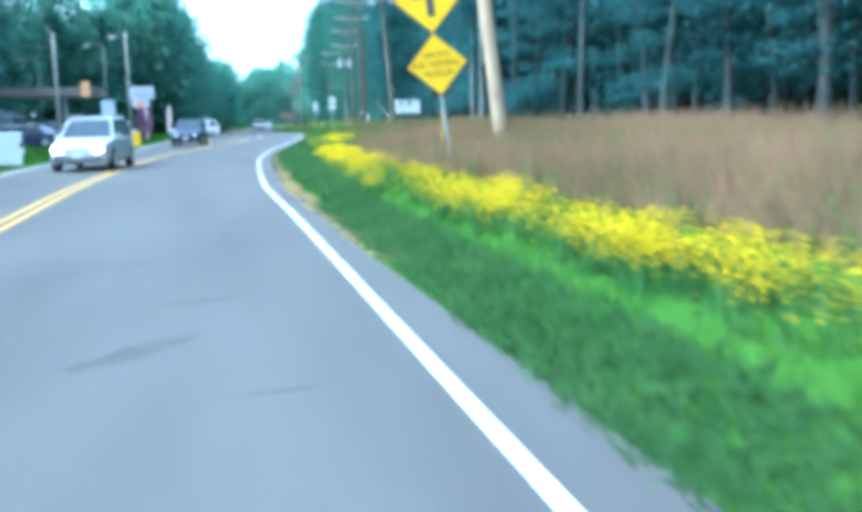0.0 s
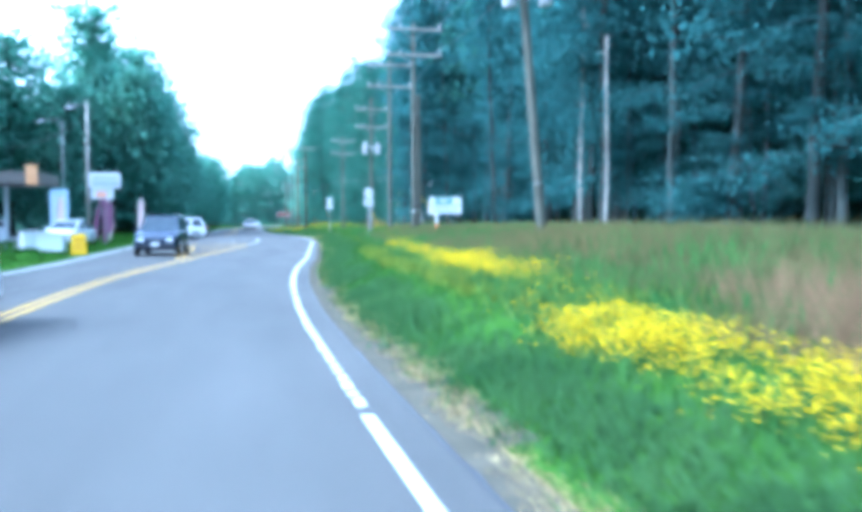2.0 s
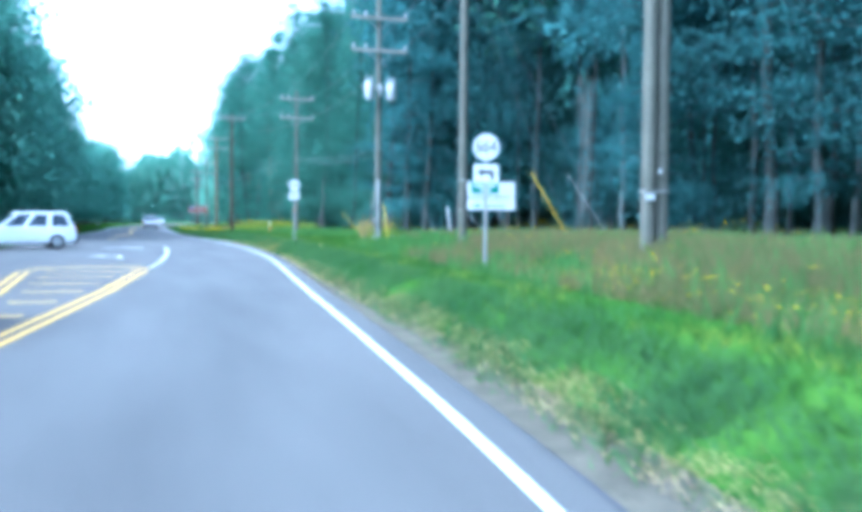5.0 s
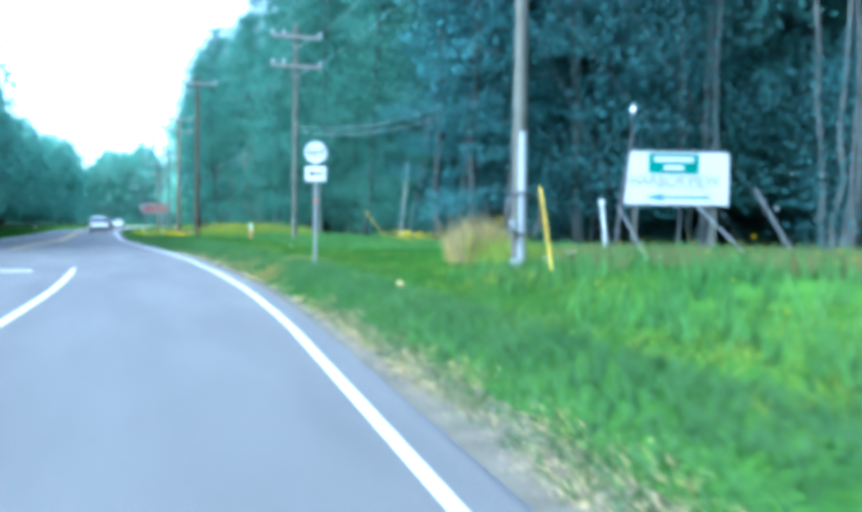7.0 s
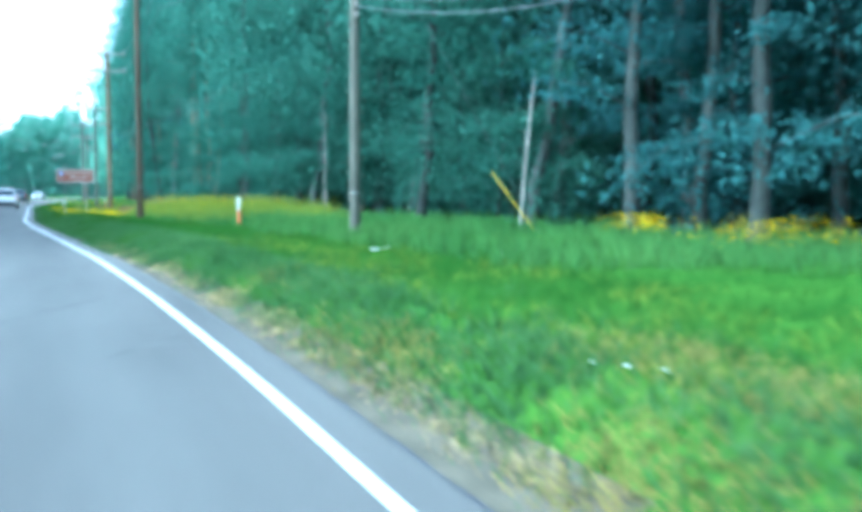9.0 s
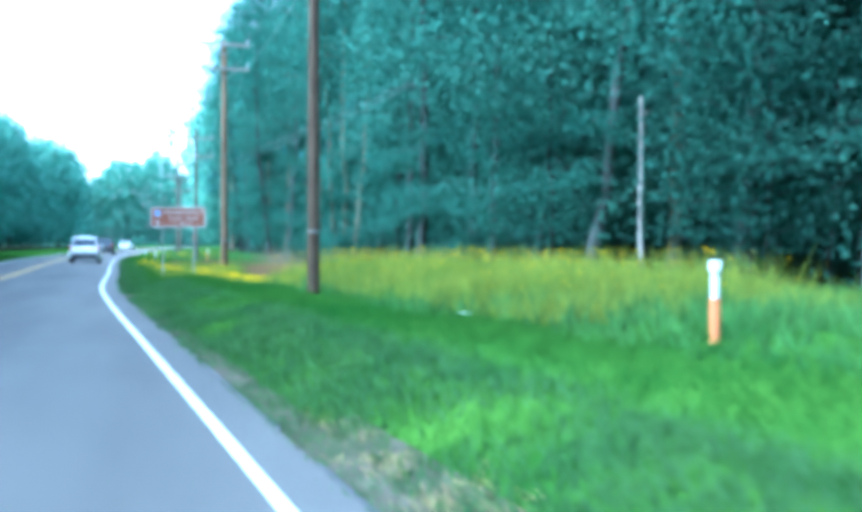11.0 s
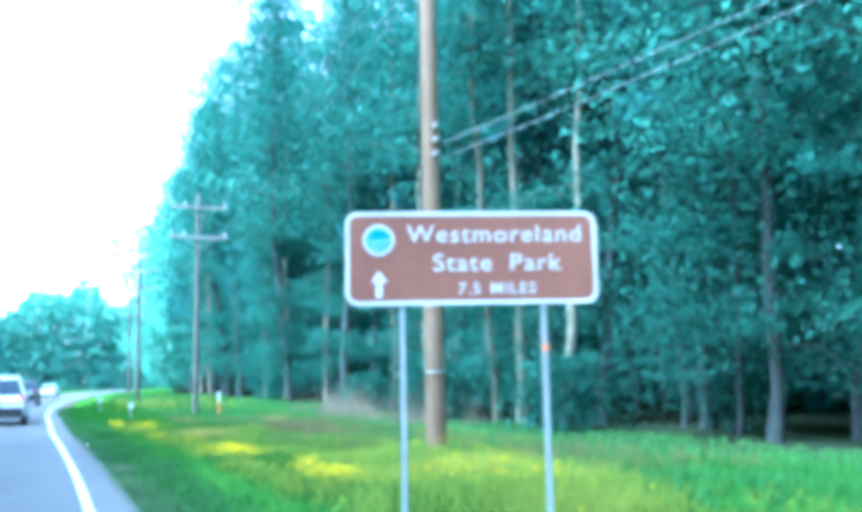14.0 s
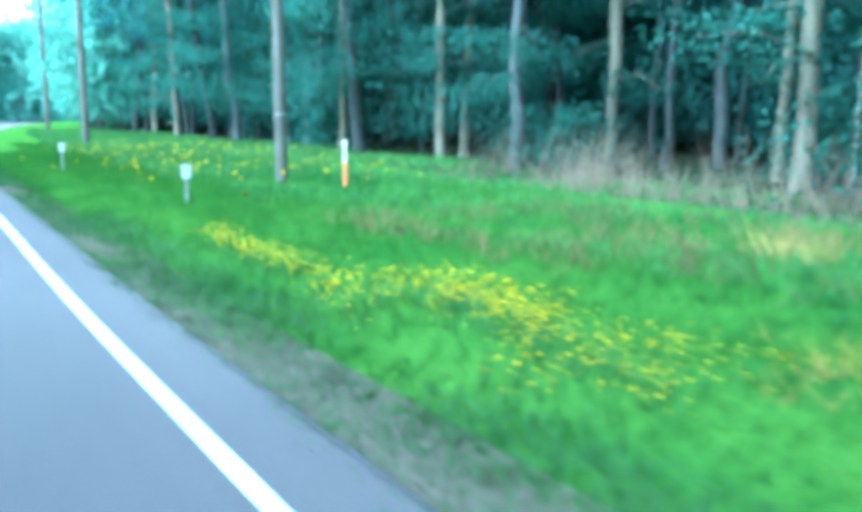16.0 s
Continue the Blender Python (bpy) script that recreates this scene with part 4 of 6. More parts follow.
    guy_guard((8.47, 73.5, 2.86), (9.7, 73.2, 0.75), M_PLASTIC_YELLOW, "pale yellow guy guard in field grass", (6.6, 73.8, 8.2))
    guy_guard((8.93, 72.2, 2.78), (10.3, 71.8, 0.7), M_CONDUIT, "pale guy guard in field grass", (6.6, 73.8, 8.8))
    guy_guard((7.11, 84.45, 2.1), (7.26, 84.2, 0.55), M_PLASTIC_YELLOW, "yellow guy guard beside the transformer pole")
    guy_guard((11.78, 84.95, 2.2), (12.62, 84.45, 0.55), M_CONDUIT, "pale guy guard by the roadside board", (7.0, 85.2, 8.0))
    guy_guard((10.75, 85.3, 1.87), (11.8, 84.5, 0.55), M_CONDUIT, "pale guy guard before the roadside board", (7.0, 85.2, 6.0))
    guy_guard((9.02, 85.2, 1.82), (9.67, 84.9, 0.55), M_CONDUIT, "short pale guy guard near the transformer pole", (7.1, 85.2, 5.2))
    guy_guard((10.47, 108.1, 1.95), (11.6, 108.0, 0.55), M_PLASTIC_YELLOW, "thin yellow guy guard before dark woods", (7.7, 108.6, 7.4))


def marker(name, x, y, top, label, orange=True, size=0.05):
    z = stand(x, y)
    m = thing(name, pose(x, y, z), label, "marker post", group="roadside marker posts")
    h = top - z
    if orange:
        part("lower_tube", tube([(0, 0, -0.2), (0, 0, h * 0.55)], size * 0.95, 10), M_ORANGE, m, "orange plastic tube")
        part("upper_tube", tube([(0, 0, h * 0.55), (0, 0, h - 0.06), (0, 0, h)], [size * 0.8, size * 0.8, size * 0.5], 10), M_PLASTIC_WHITE, m, "white plastic cap tube")
        part("cap", tube([(0, 0, h - 0.09), (0, 0, h + 0.01)], size * 1.2, 10), M_PLASTIC_WHITE, m)
    else:
        part("post", box(0.05, 0.03, h, 0, 0, h / 2 - 0.1, 0.005), M_STEEL, m)
        part("reflector", plate(rounded(0.14, 0.22, 0.02), 0.012, front=-0.03), M_SIGN_WHITE, m, "white reflector plate", m=pose(0, 0, h - 0.05))
    return m


def turned(p, q):
    """The heading of a panel whose left edge is at p and right edge at q."""
    return math.degrees(math.atan2(q[1] - p[1], q[0] - p[0]))


def build_warning_sign():
    z0 = stand(2.4, 16.3)
    s = thing("warning_sign", pose(2.35, 16.0, z0, 0, -7, -4), "yellow diamond road warning signs on a leaning steel post", "road sign")
    part("post", box(0.055, 0.04, 4.6, 0, 0.03, 1.9, 0.006), M_STEEL, s, "grey steel sign post")
    for zz, r in ((1.87, 0.535), (3.0, 0.60)):
        panel = part("panel", plate([(0, -r), (r, 0), (0, r), (-r, 0)], 0.006, front=-0.004), M_SIGN_YELLOW, s, "yellow diamond panel", m=pose(0, -0.02, zz))
        q, w = r * 0.955, r * 0.975
        rim = bmesh.new()
        a = [rim.verts.new((x, -0.0065, z)) for x, z in ((0, -r), (r, 0), (0, r), (-r, 0))]
        b = [rim.verts.new((x, -0.0065, z)) for x, z in ((0, -q), (q, 0), (0, q), (-q, 0))]
        for k in range(4):
            rim.faces.new((a[k], a[(k + 1) % 4], b[(k + 1) % 4], b[k]))
        part("border", rim, M_SIGN_EDGE, panel)
        if zz < 3:
            for text, dx, dz in (("WATCH", 0.0, 0.16), ("FOR", -0.325, 0.0), ("TURNING", 0.125, 0.0), ("VEHICLES", 0.0, -0.16)):
                lettering("lettering", text, 0.135, M_SIGN_PRINT, panel, dx, dz, -0.008, 0.001, 0.9)
        else:
            part("symbol", box(0.13, 0.003, 0.62, 0.02, -0.008, 0.0, 0), M_SIGN_BLACK, panel)
            part("symbol", box(0.3, 0.003, 0.10, -0.15, -0.0075, 0.06, 0), M_SIGN_BLACK, panel)


def build_route_sign(x, y, z, bent, turn, size=1.0):
    z0 = stand(x, y)
    h = z - z0
    s = thing("route_sign", pose(x, y, z0, 0, 0, turn), "white round route sign over a white arrow plate on a post", "road sign", group="route signs")
    part("post", box(0.05, 0.04, h + 0.6, 0, 0.03, h / 2 - 0.05, 0.006), M_STEEL, s, "grey steel sign post")
    r = 0.265
    d = part("disc", plate(disc(r), 0.005, front=-0.004), M_SIGN_WHITE, s, "white round plate", m=pose(0, 0, h) @ Matrix.Scale(size, 4))
    ring = bmesh.new()
    a = [ring.verts.new((px, -0.006, pz)) for px, pz in disc(r * 0.985)]
    b = [ring.verts.new((px, -0.006, pz)) for px, pz in disc(r * 0.95)]
    for k in range(32):
        ring.faces.new((a[k], a[(k + 1) % 32], b[(k + 1) % 32], b[k]))
    part("border", ring, M_GREY_PRINT, d)
    lettering("lettering", "664", 0.34, M_SIGN_BLACK, d, 0, 0, -0.007, 0.0, 0.82)
    p = part("plate", plate(rounded(0.50, 0.355, 0.03), 0.005, front=-0.004), M_SIGN_WHITE, s, "white arrow plate", m=pose(0, 0, h - 0.51 * size) @ Matrix.Scale(size, 4))
    if bent:
        shape = [(-0.17, 0.02), (-0.07, -0.075), (-0.07, -0.015), (0.09, -0.015), (0.09, -0.13), (0.155, -0.13), (0.155, 0.06), (-0.07, 0.06), (-0.07, 0.115)]
    else:
        shape = [(-0.19, 0.0), (-0.07, -0.085), (-0.07, -0.03), (0.18, -0.03), (0.18, 0.03), (-0.07, 0.03), (-0.07, 0.085)]
    part("arrow", plate(shape, 0.002, front=-0.007), M_SIGN_BLACK, p, "black arrow")
    part("clamp", box(0.06, 0.05, 0.08, 0, 0.03, h - 1.05, 0.008), M_STEEL if bent else M_ORANGE, s)


def build_board():
    """The painted board on two timber posts."""
    z0 = stand(13.4, 90.3)
    w, h = 2.64, 1.28
    b = thing("roadside_board", pose(13.4, 89.9, z0, 0, 0, turned((12.1, 90.2), (14.68, 89.6))), "white painted roadside board with blue arrow on posts", "sign board")
    c = 2.63 - z0
    panel = part("panel", plate([(-w / 2, c - h / 2), (w / 2, c - h / 2), (w / 2, c + h / 2), (-w / 2 + 0.17, c + h / 2)], 0.04, front=-0.02), M_SIGN_WHITE, b)
    for k in (-1.0, 1.0):
        part("post", box(0.10, 0.10, c + 0.55, k, 0.075, (c + 0.15) / 2 - 0.2, 0.01), M_POLE, b)
    crest = part("crest", box(1.27, 0.008, 0.48, -0.07, -0.023, c + 0.36, 0), M_SIGN_GREEN, panel, "green painted rectangle")
    for dz, ww in ((0.46, 1.0), (0.26, 0.5)):
        part("text_bar", box(ww, 0.004, 0.12, -0.07, -0.029, c + dz, 0), M_SIGN_WHITE, crest)
    lettering("lettering", "HARBORVIEW", 0.37, M_DARK_PRINT, panel, -0.04, c - 0.07, -0.023, 0.004, 0.96)
    part("text_bar", box(1.3, 0.004, 0.05, 0.15, -0.022, c - 0.22, 0), M_GREY_PRINT, panel)
    part("arrow", plate([(-0.78, -0.44), (-0.28, -0.54), (-0.36, -0.465), (0.85, -0.475), (0.85, -0.405), (-0.36, -0.415), (-0.28, -0.34)], 0.003, front=-0.024), M_SIGN_BLUE, panel, "long blue arrow", m=pose(0, 0, c - 0.02))
    z1 = stand(12.17, 90.2)
    lamp = thing("yard_lamp", pose(12.17, 90.2, z1), "small lamp on a bent dark post beside the board", "lamp")
    part("post", tube([(-0.28, 0, -0.2), (-0.1, 0, 1.35), (0.06, 0, 2.2), (0.16, 0, 2.9), (0.19, 0, 3.5)], [0.05, 0.045, 0.04, 0.032, 0.026], 8), M_SIGN_BLACK, lamp)
    part("lamp_head", tube([(0.19, 0, 3.5), (0.19, 0, 3.55), (0.19, 0, 3.64), (0.19, 0, 3.69)], [0.03, 0.055, 0.055, 0.02], 10), M_PLASTIC_WHITE, lamp)


def build_park_sign():
    z0 = stand(3.6, 145.7)
    w, h = 2.02, 0.745
    s = thing("park_sign", pose(3.64, 145.63, z0, 0, 0, turned((2.69, 145.95), (4.62, 145.32))), "brown park sign with white border on two posts", "road sign")
    c = 2.355 - z0
    panel = part("panel", plate(rounded(w, h, 0.10), 0.008, front=-0.004), M_SIGN_BROWN, s, "brown panel", m=pose(0, 0, c))
    rim = bmesh.new()
    a = [rim.verts.new((x, -0.007, z)) for x, z in rounded(w, h, 0.10)]
    b = [rim.verts.new((x, -0.007, z)) for x, z in rounded(w - 0.07, h - 0.07, 0.07)]
    for k in range(len(a)):
        rim.faces.new((a[k], a[(k + 1) % len(a)], b[(k + 1) % len(a)], b[k]))
    part("border", rim, M_SIGN_PALE_PRINT, panel, "cream border")
    for text, size, x, z in (("Westmoreland", 0.19, 0.185, 0.185), ("State", 0.19, -0.08, -0.045), ("Park", 0.19, 0.5, -0.045), ("7.5", 0.125, -0.03, -0.25), ("MILES", 0.125, 0.32, -0.25)):
        lettering("lettering", text, size, M_SIGN_PALE_PRINT, panel, x, z, -0.008, 0.001, 1.08, spaced=1.14)
    badge = part("badge", plate(disc(0.125, 28), 0.003, front=-0.008), M_SIGN_PALE_PRINT, panel, "round white badge", m=pose(-0.745, 0, 0.145))
    part("badge_field", plate(disc(0.098, 28), 0.003, front=-0.011), M_SIGN_BLUE, badge, "blue badge field")
    for k, ww in ((-0.01, 0.17), (-0.04, 0.16), (-0.07, 0.12)):
        part("badge_wave", box(ww, 0.002, 0.008, 0, -0.0125, k, 0), M_SIGN_PALE, badge)
    part("arrow", plate([(-0.025, -0.11), (0.025, -0.11), (0.025, 0.01), (0.065, 0.01), (0, 0.10), (-0.065, 0.01), (-0.025, 0.01)], 0.003, front=-0.008), M_SIGN_WHITE, panel, "white arrow", m=pose(-0.745, 0, -0.2))
    for k in (-0.565, 0.565):
        part("post", box(0.045, 0.04, c + 0.75, k, 0.034, (c + 0.3) / 2 - 0.2, 0.006), M_STEEL, s, "grey steel sign post")
    part("tag", box(0.05, 0.01, 0.05, 0.565, 0.006, c - 0.72, 0), M_ORANGE, s)


build_poles()
build_warning_sign()
build_route_sign(4.27, 65.88, 2.85, True, -12, 0.93)
build_route_sign(4.63, 90.5, 2.98, False, -14, 0.9)
build_board()
build_park_sign()
marker("marker_post", 5.6, 55.9, 1.75, "white and orange plastic marker post in tall grass")
marker("marker_post", 7.2, 118.25, 1.32, "white and orange plastic marker post at the verge")
marker("marker_post", 7.3, 177.2, 0.98, "white and orange plastic marker post at the verge", size=0.038)
z0 = stand(11.75, 90.5)
pipe = thing("white_pipe", pose(11.75, 90.5, z0), "thin white braced pipe standing near the board", "pipe")
part("upright", tube([(0.08, 0, -0.2), (0.06, 0, 0.5), (-0.04, 0, 1.3)], 0.03, 8), M_PLASTIC_WHITE, pipe)
part("cap", box(0.12, 0.10, 0.09, -0.04, 0, 1.34, 0.015), M_PLASTIC_WHITE, pipe)
part("brace", tube([(0.35, 0.1, -0.2), (0.28, 0.08, 0.1), (-0.02, 0.02, 1.1)], 0.018, 6), M_STEEL, pipe)
marker("delineator", 3.75, 175.5, 0.64, "white reflector on a short steel post", False)
marker("delineator", 3.3, 186.0, 0.72, "white reflector on a short steel post", False)
marker("delineator", -7.2, 178.0, 0.75, "white reflector on a short steel post", False)
# filling station across the road, and vehicles
M_GLASS = material("dark_car_glass", (0.02, 0.03, 0.04), (0.05, 0.065, 0.08), 0.15, 2, 20, 0, gloss=0.25)
M_TYRE = material("tyre_rubber", (0.015, 0.015, 0.016), (0.03, 0.03, 0.032), 0.9, 6, 60, 0.2)
M_RIM = material("alloy_rim", (0.45, 0.46, 0.47), (0.6, 0.61, 0.62), 0.35, 6, 40, 0, metal=0.8)
M_TRIM = material("black_trim", (0.02, 0.02, 0.022), (0.04, 0.04, 0.042), 0.6, 6, 40, 0)
M_PAINT_SILVER = material("silver_paint", (0.42, 0.43, 0.44), (0.52, 0.53, 0.54), 0.35, 1, 20, 0, metal=0.3)
M_PAINT_WHITE = material("white_car_paint", (0.72, 0.73, 0.74), (0.82, 0.83, 0.84), 0.3, 1, 20, 0)
M_PAINT_NAVY = material("dark_blue_paint", (0.015, 0.022, 0.045), (0.03, 0.04, 0.07), 0.25, 1, 20, 0)
M_PAINT_GREY = material("dark_grey_paint", (0.05, 0.055, 0.06), (0.08, 0.085, 0.09), 0.3, 1, 20, 0)
M_TAIL = material("red_lens", (0.45, 0.01, 0.01), (0.6, 0.03, 0.02), 0.2, 3, 20, 0)
M_LENS = material("clear_lens", (0.7, 0.72, 0.74), (0.85, 0.86, 0.87), 0.12, 3, 20, 0)
M_HEADLIGHT = glowing("lit_headlight", (1.0, 0.74, 0.36), 14.0)
M_FASCIA = material("brown_fascia", (0.13, 0.11, 0.09), (0.21, 0.18, 0.15), 0.6, 1, 20, 0.05)
M_PEACH = material("orange_fascia", (0.70, 0.33, 0.12), (0.82, 0.45, 0.2), 0.5, 1, 20, 0.03)
M_ROOFING = material("grey_roof_shingles", (0.28, 0.30, 0.31), (0.42, 0.44, 0.45), 0.9, 2, 25, 0.4)
M_SIDING = material("white_siding", (0.62, 0.63, 0.62), (0.78, 0.79, 0.78), 0.7, 1, 20, 0.1)
M_PURPLE = material("maroon_fabric", (0.13, 0.05, 0.10), (0.21, 0.09, 0.16), 0.85, 3, 30, 0.1)
M_PINK = material("pale_red_fabric", (0.60, 0.42, 0.40), (0.76, 0.6, 0.57), 0.85, 3, 30, 0.1)
M_RED = material("red_print", (0.66, 0.28, 0.18), (0.76, 0.4, 0.28), 0.6, 3, 30, 0)


def loft(sections):
    """A skin through rings of points."""
    bm = bmesh.new()
    rings = [[bm.verts.new(p) for p in s] for s in sections]
    n = len(rings[0])
    for a, b in zip(rings, rings[1:]):
        for k in range(n):
            bm.faces.new((a[k], a[(k + 1) % n], b[(k + 1) % n], b[k]))
    bm.faces.new(rings[0][::-1])
    bm.faces.new(rings[-1])
    bmesh.ops.recalc_face_normals(bm, faces=bm.faces[:])
    return bm


def car(x, y, turn, kind, paint, label, lit=False, z=0.0, name="car"):
    """A car whose nose points along +y before it is turned."""
    suv = kind == "suv"
    long, wide, high, belt = (4.75, 1.90, 1.74, 1.06) if suv else (4.65, 1.82, 1.46, 0.92)
    c = thing(name, pose(x, y, z, 0, 0, turn), label, "car", group="vehicles")
    floor_z, L, W = 0.26 if suv else 0.2, long / 2, wide / 2

    def section(yy, w, z0, z1):
        r = 0.10
        return [(-w + r, yy, z0), (-w, yy, z0 + r), (-w * 0.995, yy, z1 * 0.62), (-w * 0.95, yy, z1 - r * 0.6), (-w * 0.88, yy, z1), (w * 0.88, yy, z1), (w * 0.95, yy, z1 - r * 0.6), (w * 0.995, yy, z1 * 0.62), (w, yy, z0 + r), (w - r, yy, z0)]

    rows = [(-L, W * 0.86, floor_z + 0.16, belt * 0.88), (-L + 0.10, W * 0.95, floor_z + 0.06, belt * 0.98), (-L + 0.5, W, floor_z, belt), (0, W, floor_z, belt), (L * 0.42, W, floor_z, belt), (L * 0.55, W * 0.99, floor_z, belt - 0.01),
            (L - 0.35, W * 0.95, floor_z, belt - 0.14), (L - 0.08, W * 0.88, floor_z + 0.04, belt - 0.26), (L, W * 0.78, floor_z + 0.12, belt - 0.36)]
    body = part("body", loft([section(*r) for r in rows]), paint, c, smooth=False)
    # cabin: a tapered shell with separate panes just proud of it
    y0, y1 = (-L + 0.12, L * 0.46) if suv else (-L + 0.75, L * 0.42)
    t0, t1 = (-L + 0.42, L * 0.10) if suv else (-L + 1.45, L * 0.08)
    wb, wt = W * 0.92, W * 0.72
    low = [(-wb, y0), (wb, y0), (wb, y1), (-wb, y1)]
    top = [(-wt, t0), (wt, t0), (wt, t1), (-wt, t1)]
    part("cabin", loft([[(px, py, belt - 0.03) for px, py in low], [(px * 0.99, py, high - 0.07) for px, py in top], [(px * 0.9, py * 0.97, high) for px, py in top]]), paint, body)
    if suv:
        for s in (-1, 1):
            part("roof_rail", tube([(s * wt * 0.9, t0 + 0.1, high - 0.01), (s * wt * 0.9, t0 + 0.2, high + 0.05), (s * wt * 0.9, t1 - 0.25, high + 0.05), (s * wt * 0.9, t1 - 0.1, high - 0.01)], 0.02, 6), M_TRIM, body)

    def pane(name_, a, b, c_, d, inset):
        pts = [Vector(p) for p in (a, b, c_, d)]
        mid = sum(pts, Vector()) / 4
        nrm = (pts[1] - pts[0]).cross(pts[3] - pts[0]).normalized()
        if nrm.dot(mid - Vector((0, (t0 + t1) / 2, belt + 0.3))) < 0:
            nrm = -nrm
        bm = bmesh.new()
        bm.faces.new([bm.verts.new(p + (mid - p) * inset + nrm * 0.008) for p in pts])
        part(name_, bm, M_GLASS, body, "dark glass")

    zb, zt = belt - 0.03, high - 0.07
    pane("windscreen", (-wb, y1, zb), (wb, y1, zb), (wt, t1, zt), (-wt, t1, zt), 0.08)
    pane("rear_window", (-wb, y0, zb), (wb, y0, zb), (wt, t0, zt), (-wt, t0, zt), 0.07)
    for s in (-1, 1):
        for k0, k1 in ((0.04, 0.32), (0.36, 0.64), (0.68, 0.95)):
            mix = lambda a, b, k: a + (b - a) * k
            pane("side_window", (s * wb, mix(y0, y1, k0), zb), (s * wb, mix(y0, y1, k1), zb), (s * wt, mix(t0, t1, k1), zt), (s * wt, mix(t0, t1, k0), zt), 0.1)
        part("mirror", box(0.16, 0.10, 0.12, s * (W + 0.05), y1 - 0.35, belt + 0.06, 0.03), paint, body)
        part("headlight", box(0.30, 0.12, 0.15, s * W * 0.62, L - 0.05, belt - 0.38, 0.03), M_HEADLIGHT if lit else M_LENS, body, "lit headlight" if lit else "clear headlight")
        part("tail_light", box(0.16, 0.06, 0.34 if suv else 0.18, s * W * 0.82, -L + 0.05, belt - 0.14, 0.02), M_TAIL, body, "red tail light")
        for yy in (-L * 0.62, L * 0.62):
            r = 0.36 if suv else 0.33
            wheel = part("tyre", tube([(s * (W - 0.20), yy, r), (s * (W - 0.18), yy, r), (s * (W - 0.02), yy, r), (s * (W + 0.005), yy, r)], [r * 0.9, r, r, r * 0.92], 20), M_TYRE, c, "black rubber tyre")
            part("rim", tube([(s * (W - 0.02), yy, r), (s * (W + 0.012), yy, r)], [r * 0.66, r * 0.6], 12), M_RIM, wheel, "alloy wheel rim")
    part("grille", box(W * 0.9, 0.05, 0.22, 0, L - 0.03, belt - 0.42, 0.02), M_TRIM, body)
    part("front_bumper", box(W * 1.6, 0.12, 0.16, 0, L - 0.05, floor_z + 0.18, 0.04), M_TRIM if suv else paint, body)
    part("rear_bumper", box(W * 1.8, 0.18, 0.42 if suv else 0.26, 0, -L + 0.05, floor_z + 0.22, 0.05), M_TRIM if suv else paint, body)
    for yy in (L + 0.015, -L - 0.02):
        part("number_plate", box(0.32, 0.01, 0.16, 0, yy, floor_z + (0.26 if yy > 0 else 0.52), 0), M_SIGN_WHITE, body, "blank white plate")
    return c


def build_vehicles():
    car(-0.75, 178.0, 0, "suv", M_PAINT_WHITE, "white and grey sport utility car driving ahead")
    car(-0.2, 214, -2, "suv", M_PAINT_GREY, "dark grey car driving far ahead")
    car(2.0, 262, -8, "sedan", M_PAINT_WHITE, "white car far down the road")
    car(-5.35, 62.8, 177, "suv", M_PAINT_NAVY, "dark blue sport utility car in the oncoming lane")
    car(-6.45, 32.8, 177, "suv", M_PAINT_SILVER, "silver family car in the oncoming lane with lit headlights", lit=True)
    car(-7.2, 97.0, 105, "suv", M_PAINT_WHITE, "white crossover car turning into the side road")
    car(-19.3, 82.0, 68, "suv", M_PAINT_GREY, "dark grey pickup-like car parked on the lot", z=0.12)
    car(-15.5, 63.5, 80, "sedan", M_PAINT_NAVY, "dark blue sedan parked on the lot", z=0.12)
    car(-11.6, 76.0, 170, "sedan", M_PAINT_WHITE, "white sedan parked near the station sign", z=0.12)
    car(-18.5, 72.0, 60, "sedan", M_PAINT_SILVER, "silver sedan parked on the lot", z=0.12)


def street_lamp(x, y, high, reach, wood, label):
    lamp = thing("street_lamp", pose(x, y, 0.1), label, "street lamp", group="station lamps")
    part("pole", tube([(0, 0, -0.3), (0, 0, high * 0.5), (0, 0, high)], [0.13, 0.11, 0.08] if wood else [0.07, 0.055, 0.04], 10), M_POLE_LIGHT if wood else M_STEEL, lamp, smooth=True)
    z = high - 0.4 if wood else high
    arc = [(0, 0, z - (0 if wood else 0.3)), (-reach * 0.3, 0, z + 0.12), (-reach * 0.7, 0, z + 0.12), (-reach, 0, z)]
    part("arm", tube(arc, 0.035, 7), M_STEEL, lamp)
    part("lamp_head", tube([(-reach + 0.2, 0, z + 0.02), (-reach, 0, z), (-reach - 0.25, 0, z - 0.06), (-reach - 0.45, 0, z - 0.08)], [0.05, 0.08, 0.09, 0.04], 10), M_TANK, lamp, smooth=True)
    part("lens", tube([(-reach - 0.18, 0, z - 0.16), (-reach - 0.18, 0, z - 0.06)], [0.05, 0.08], 10), M_LENS, lamp)


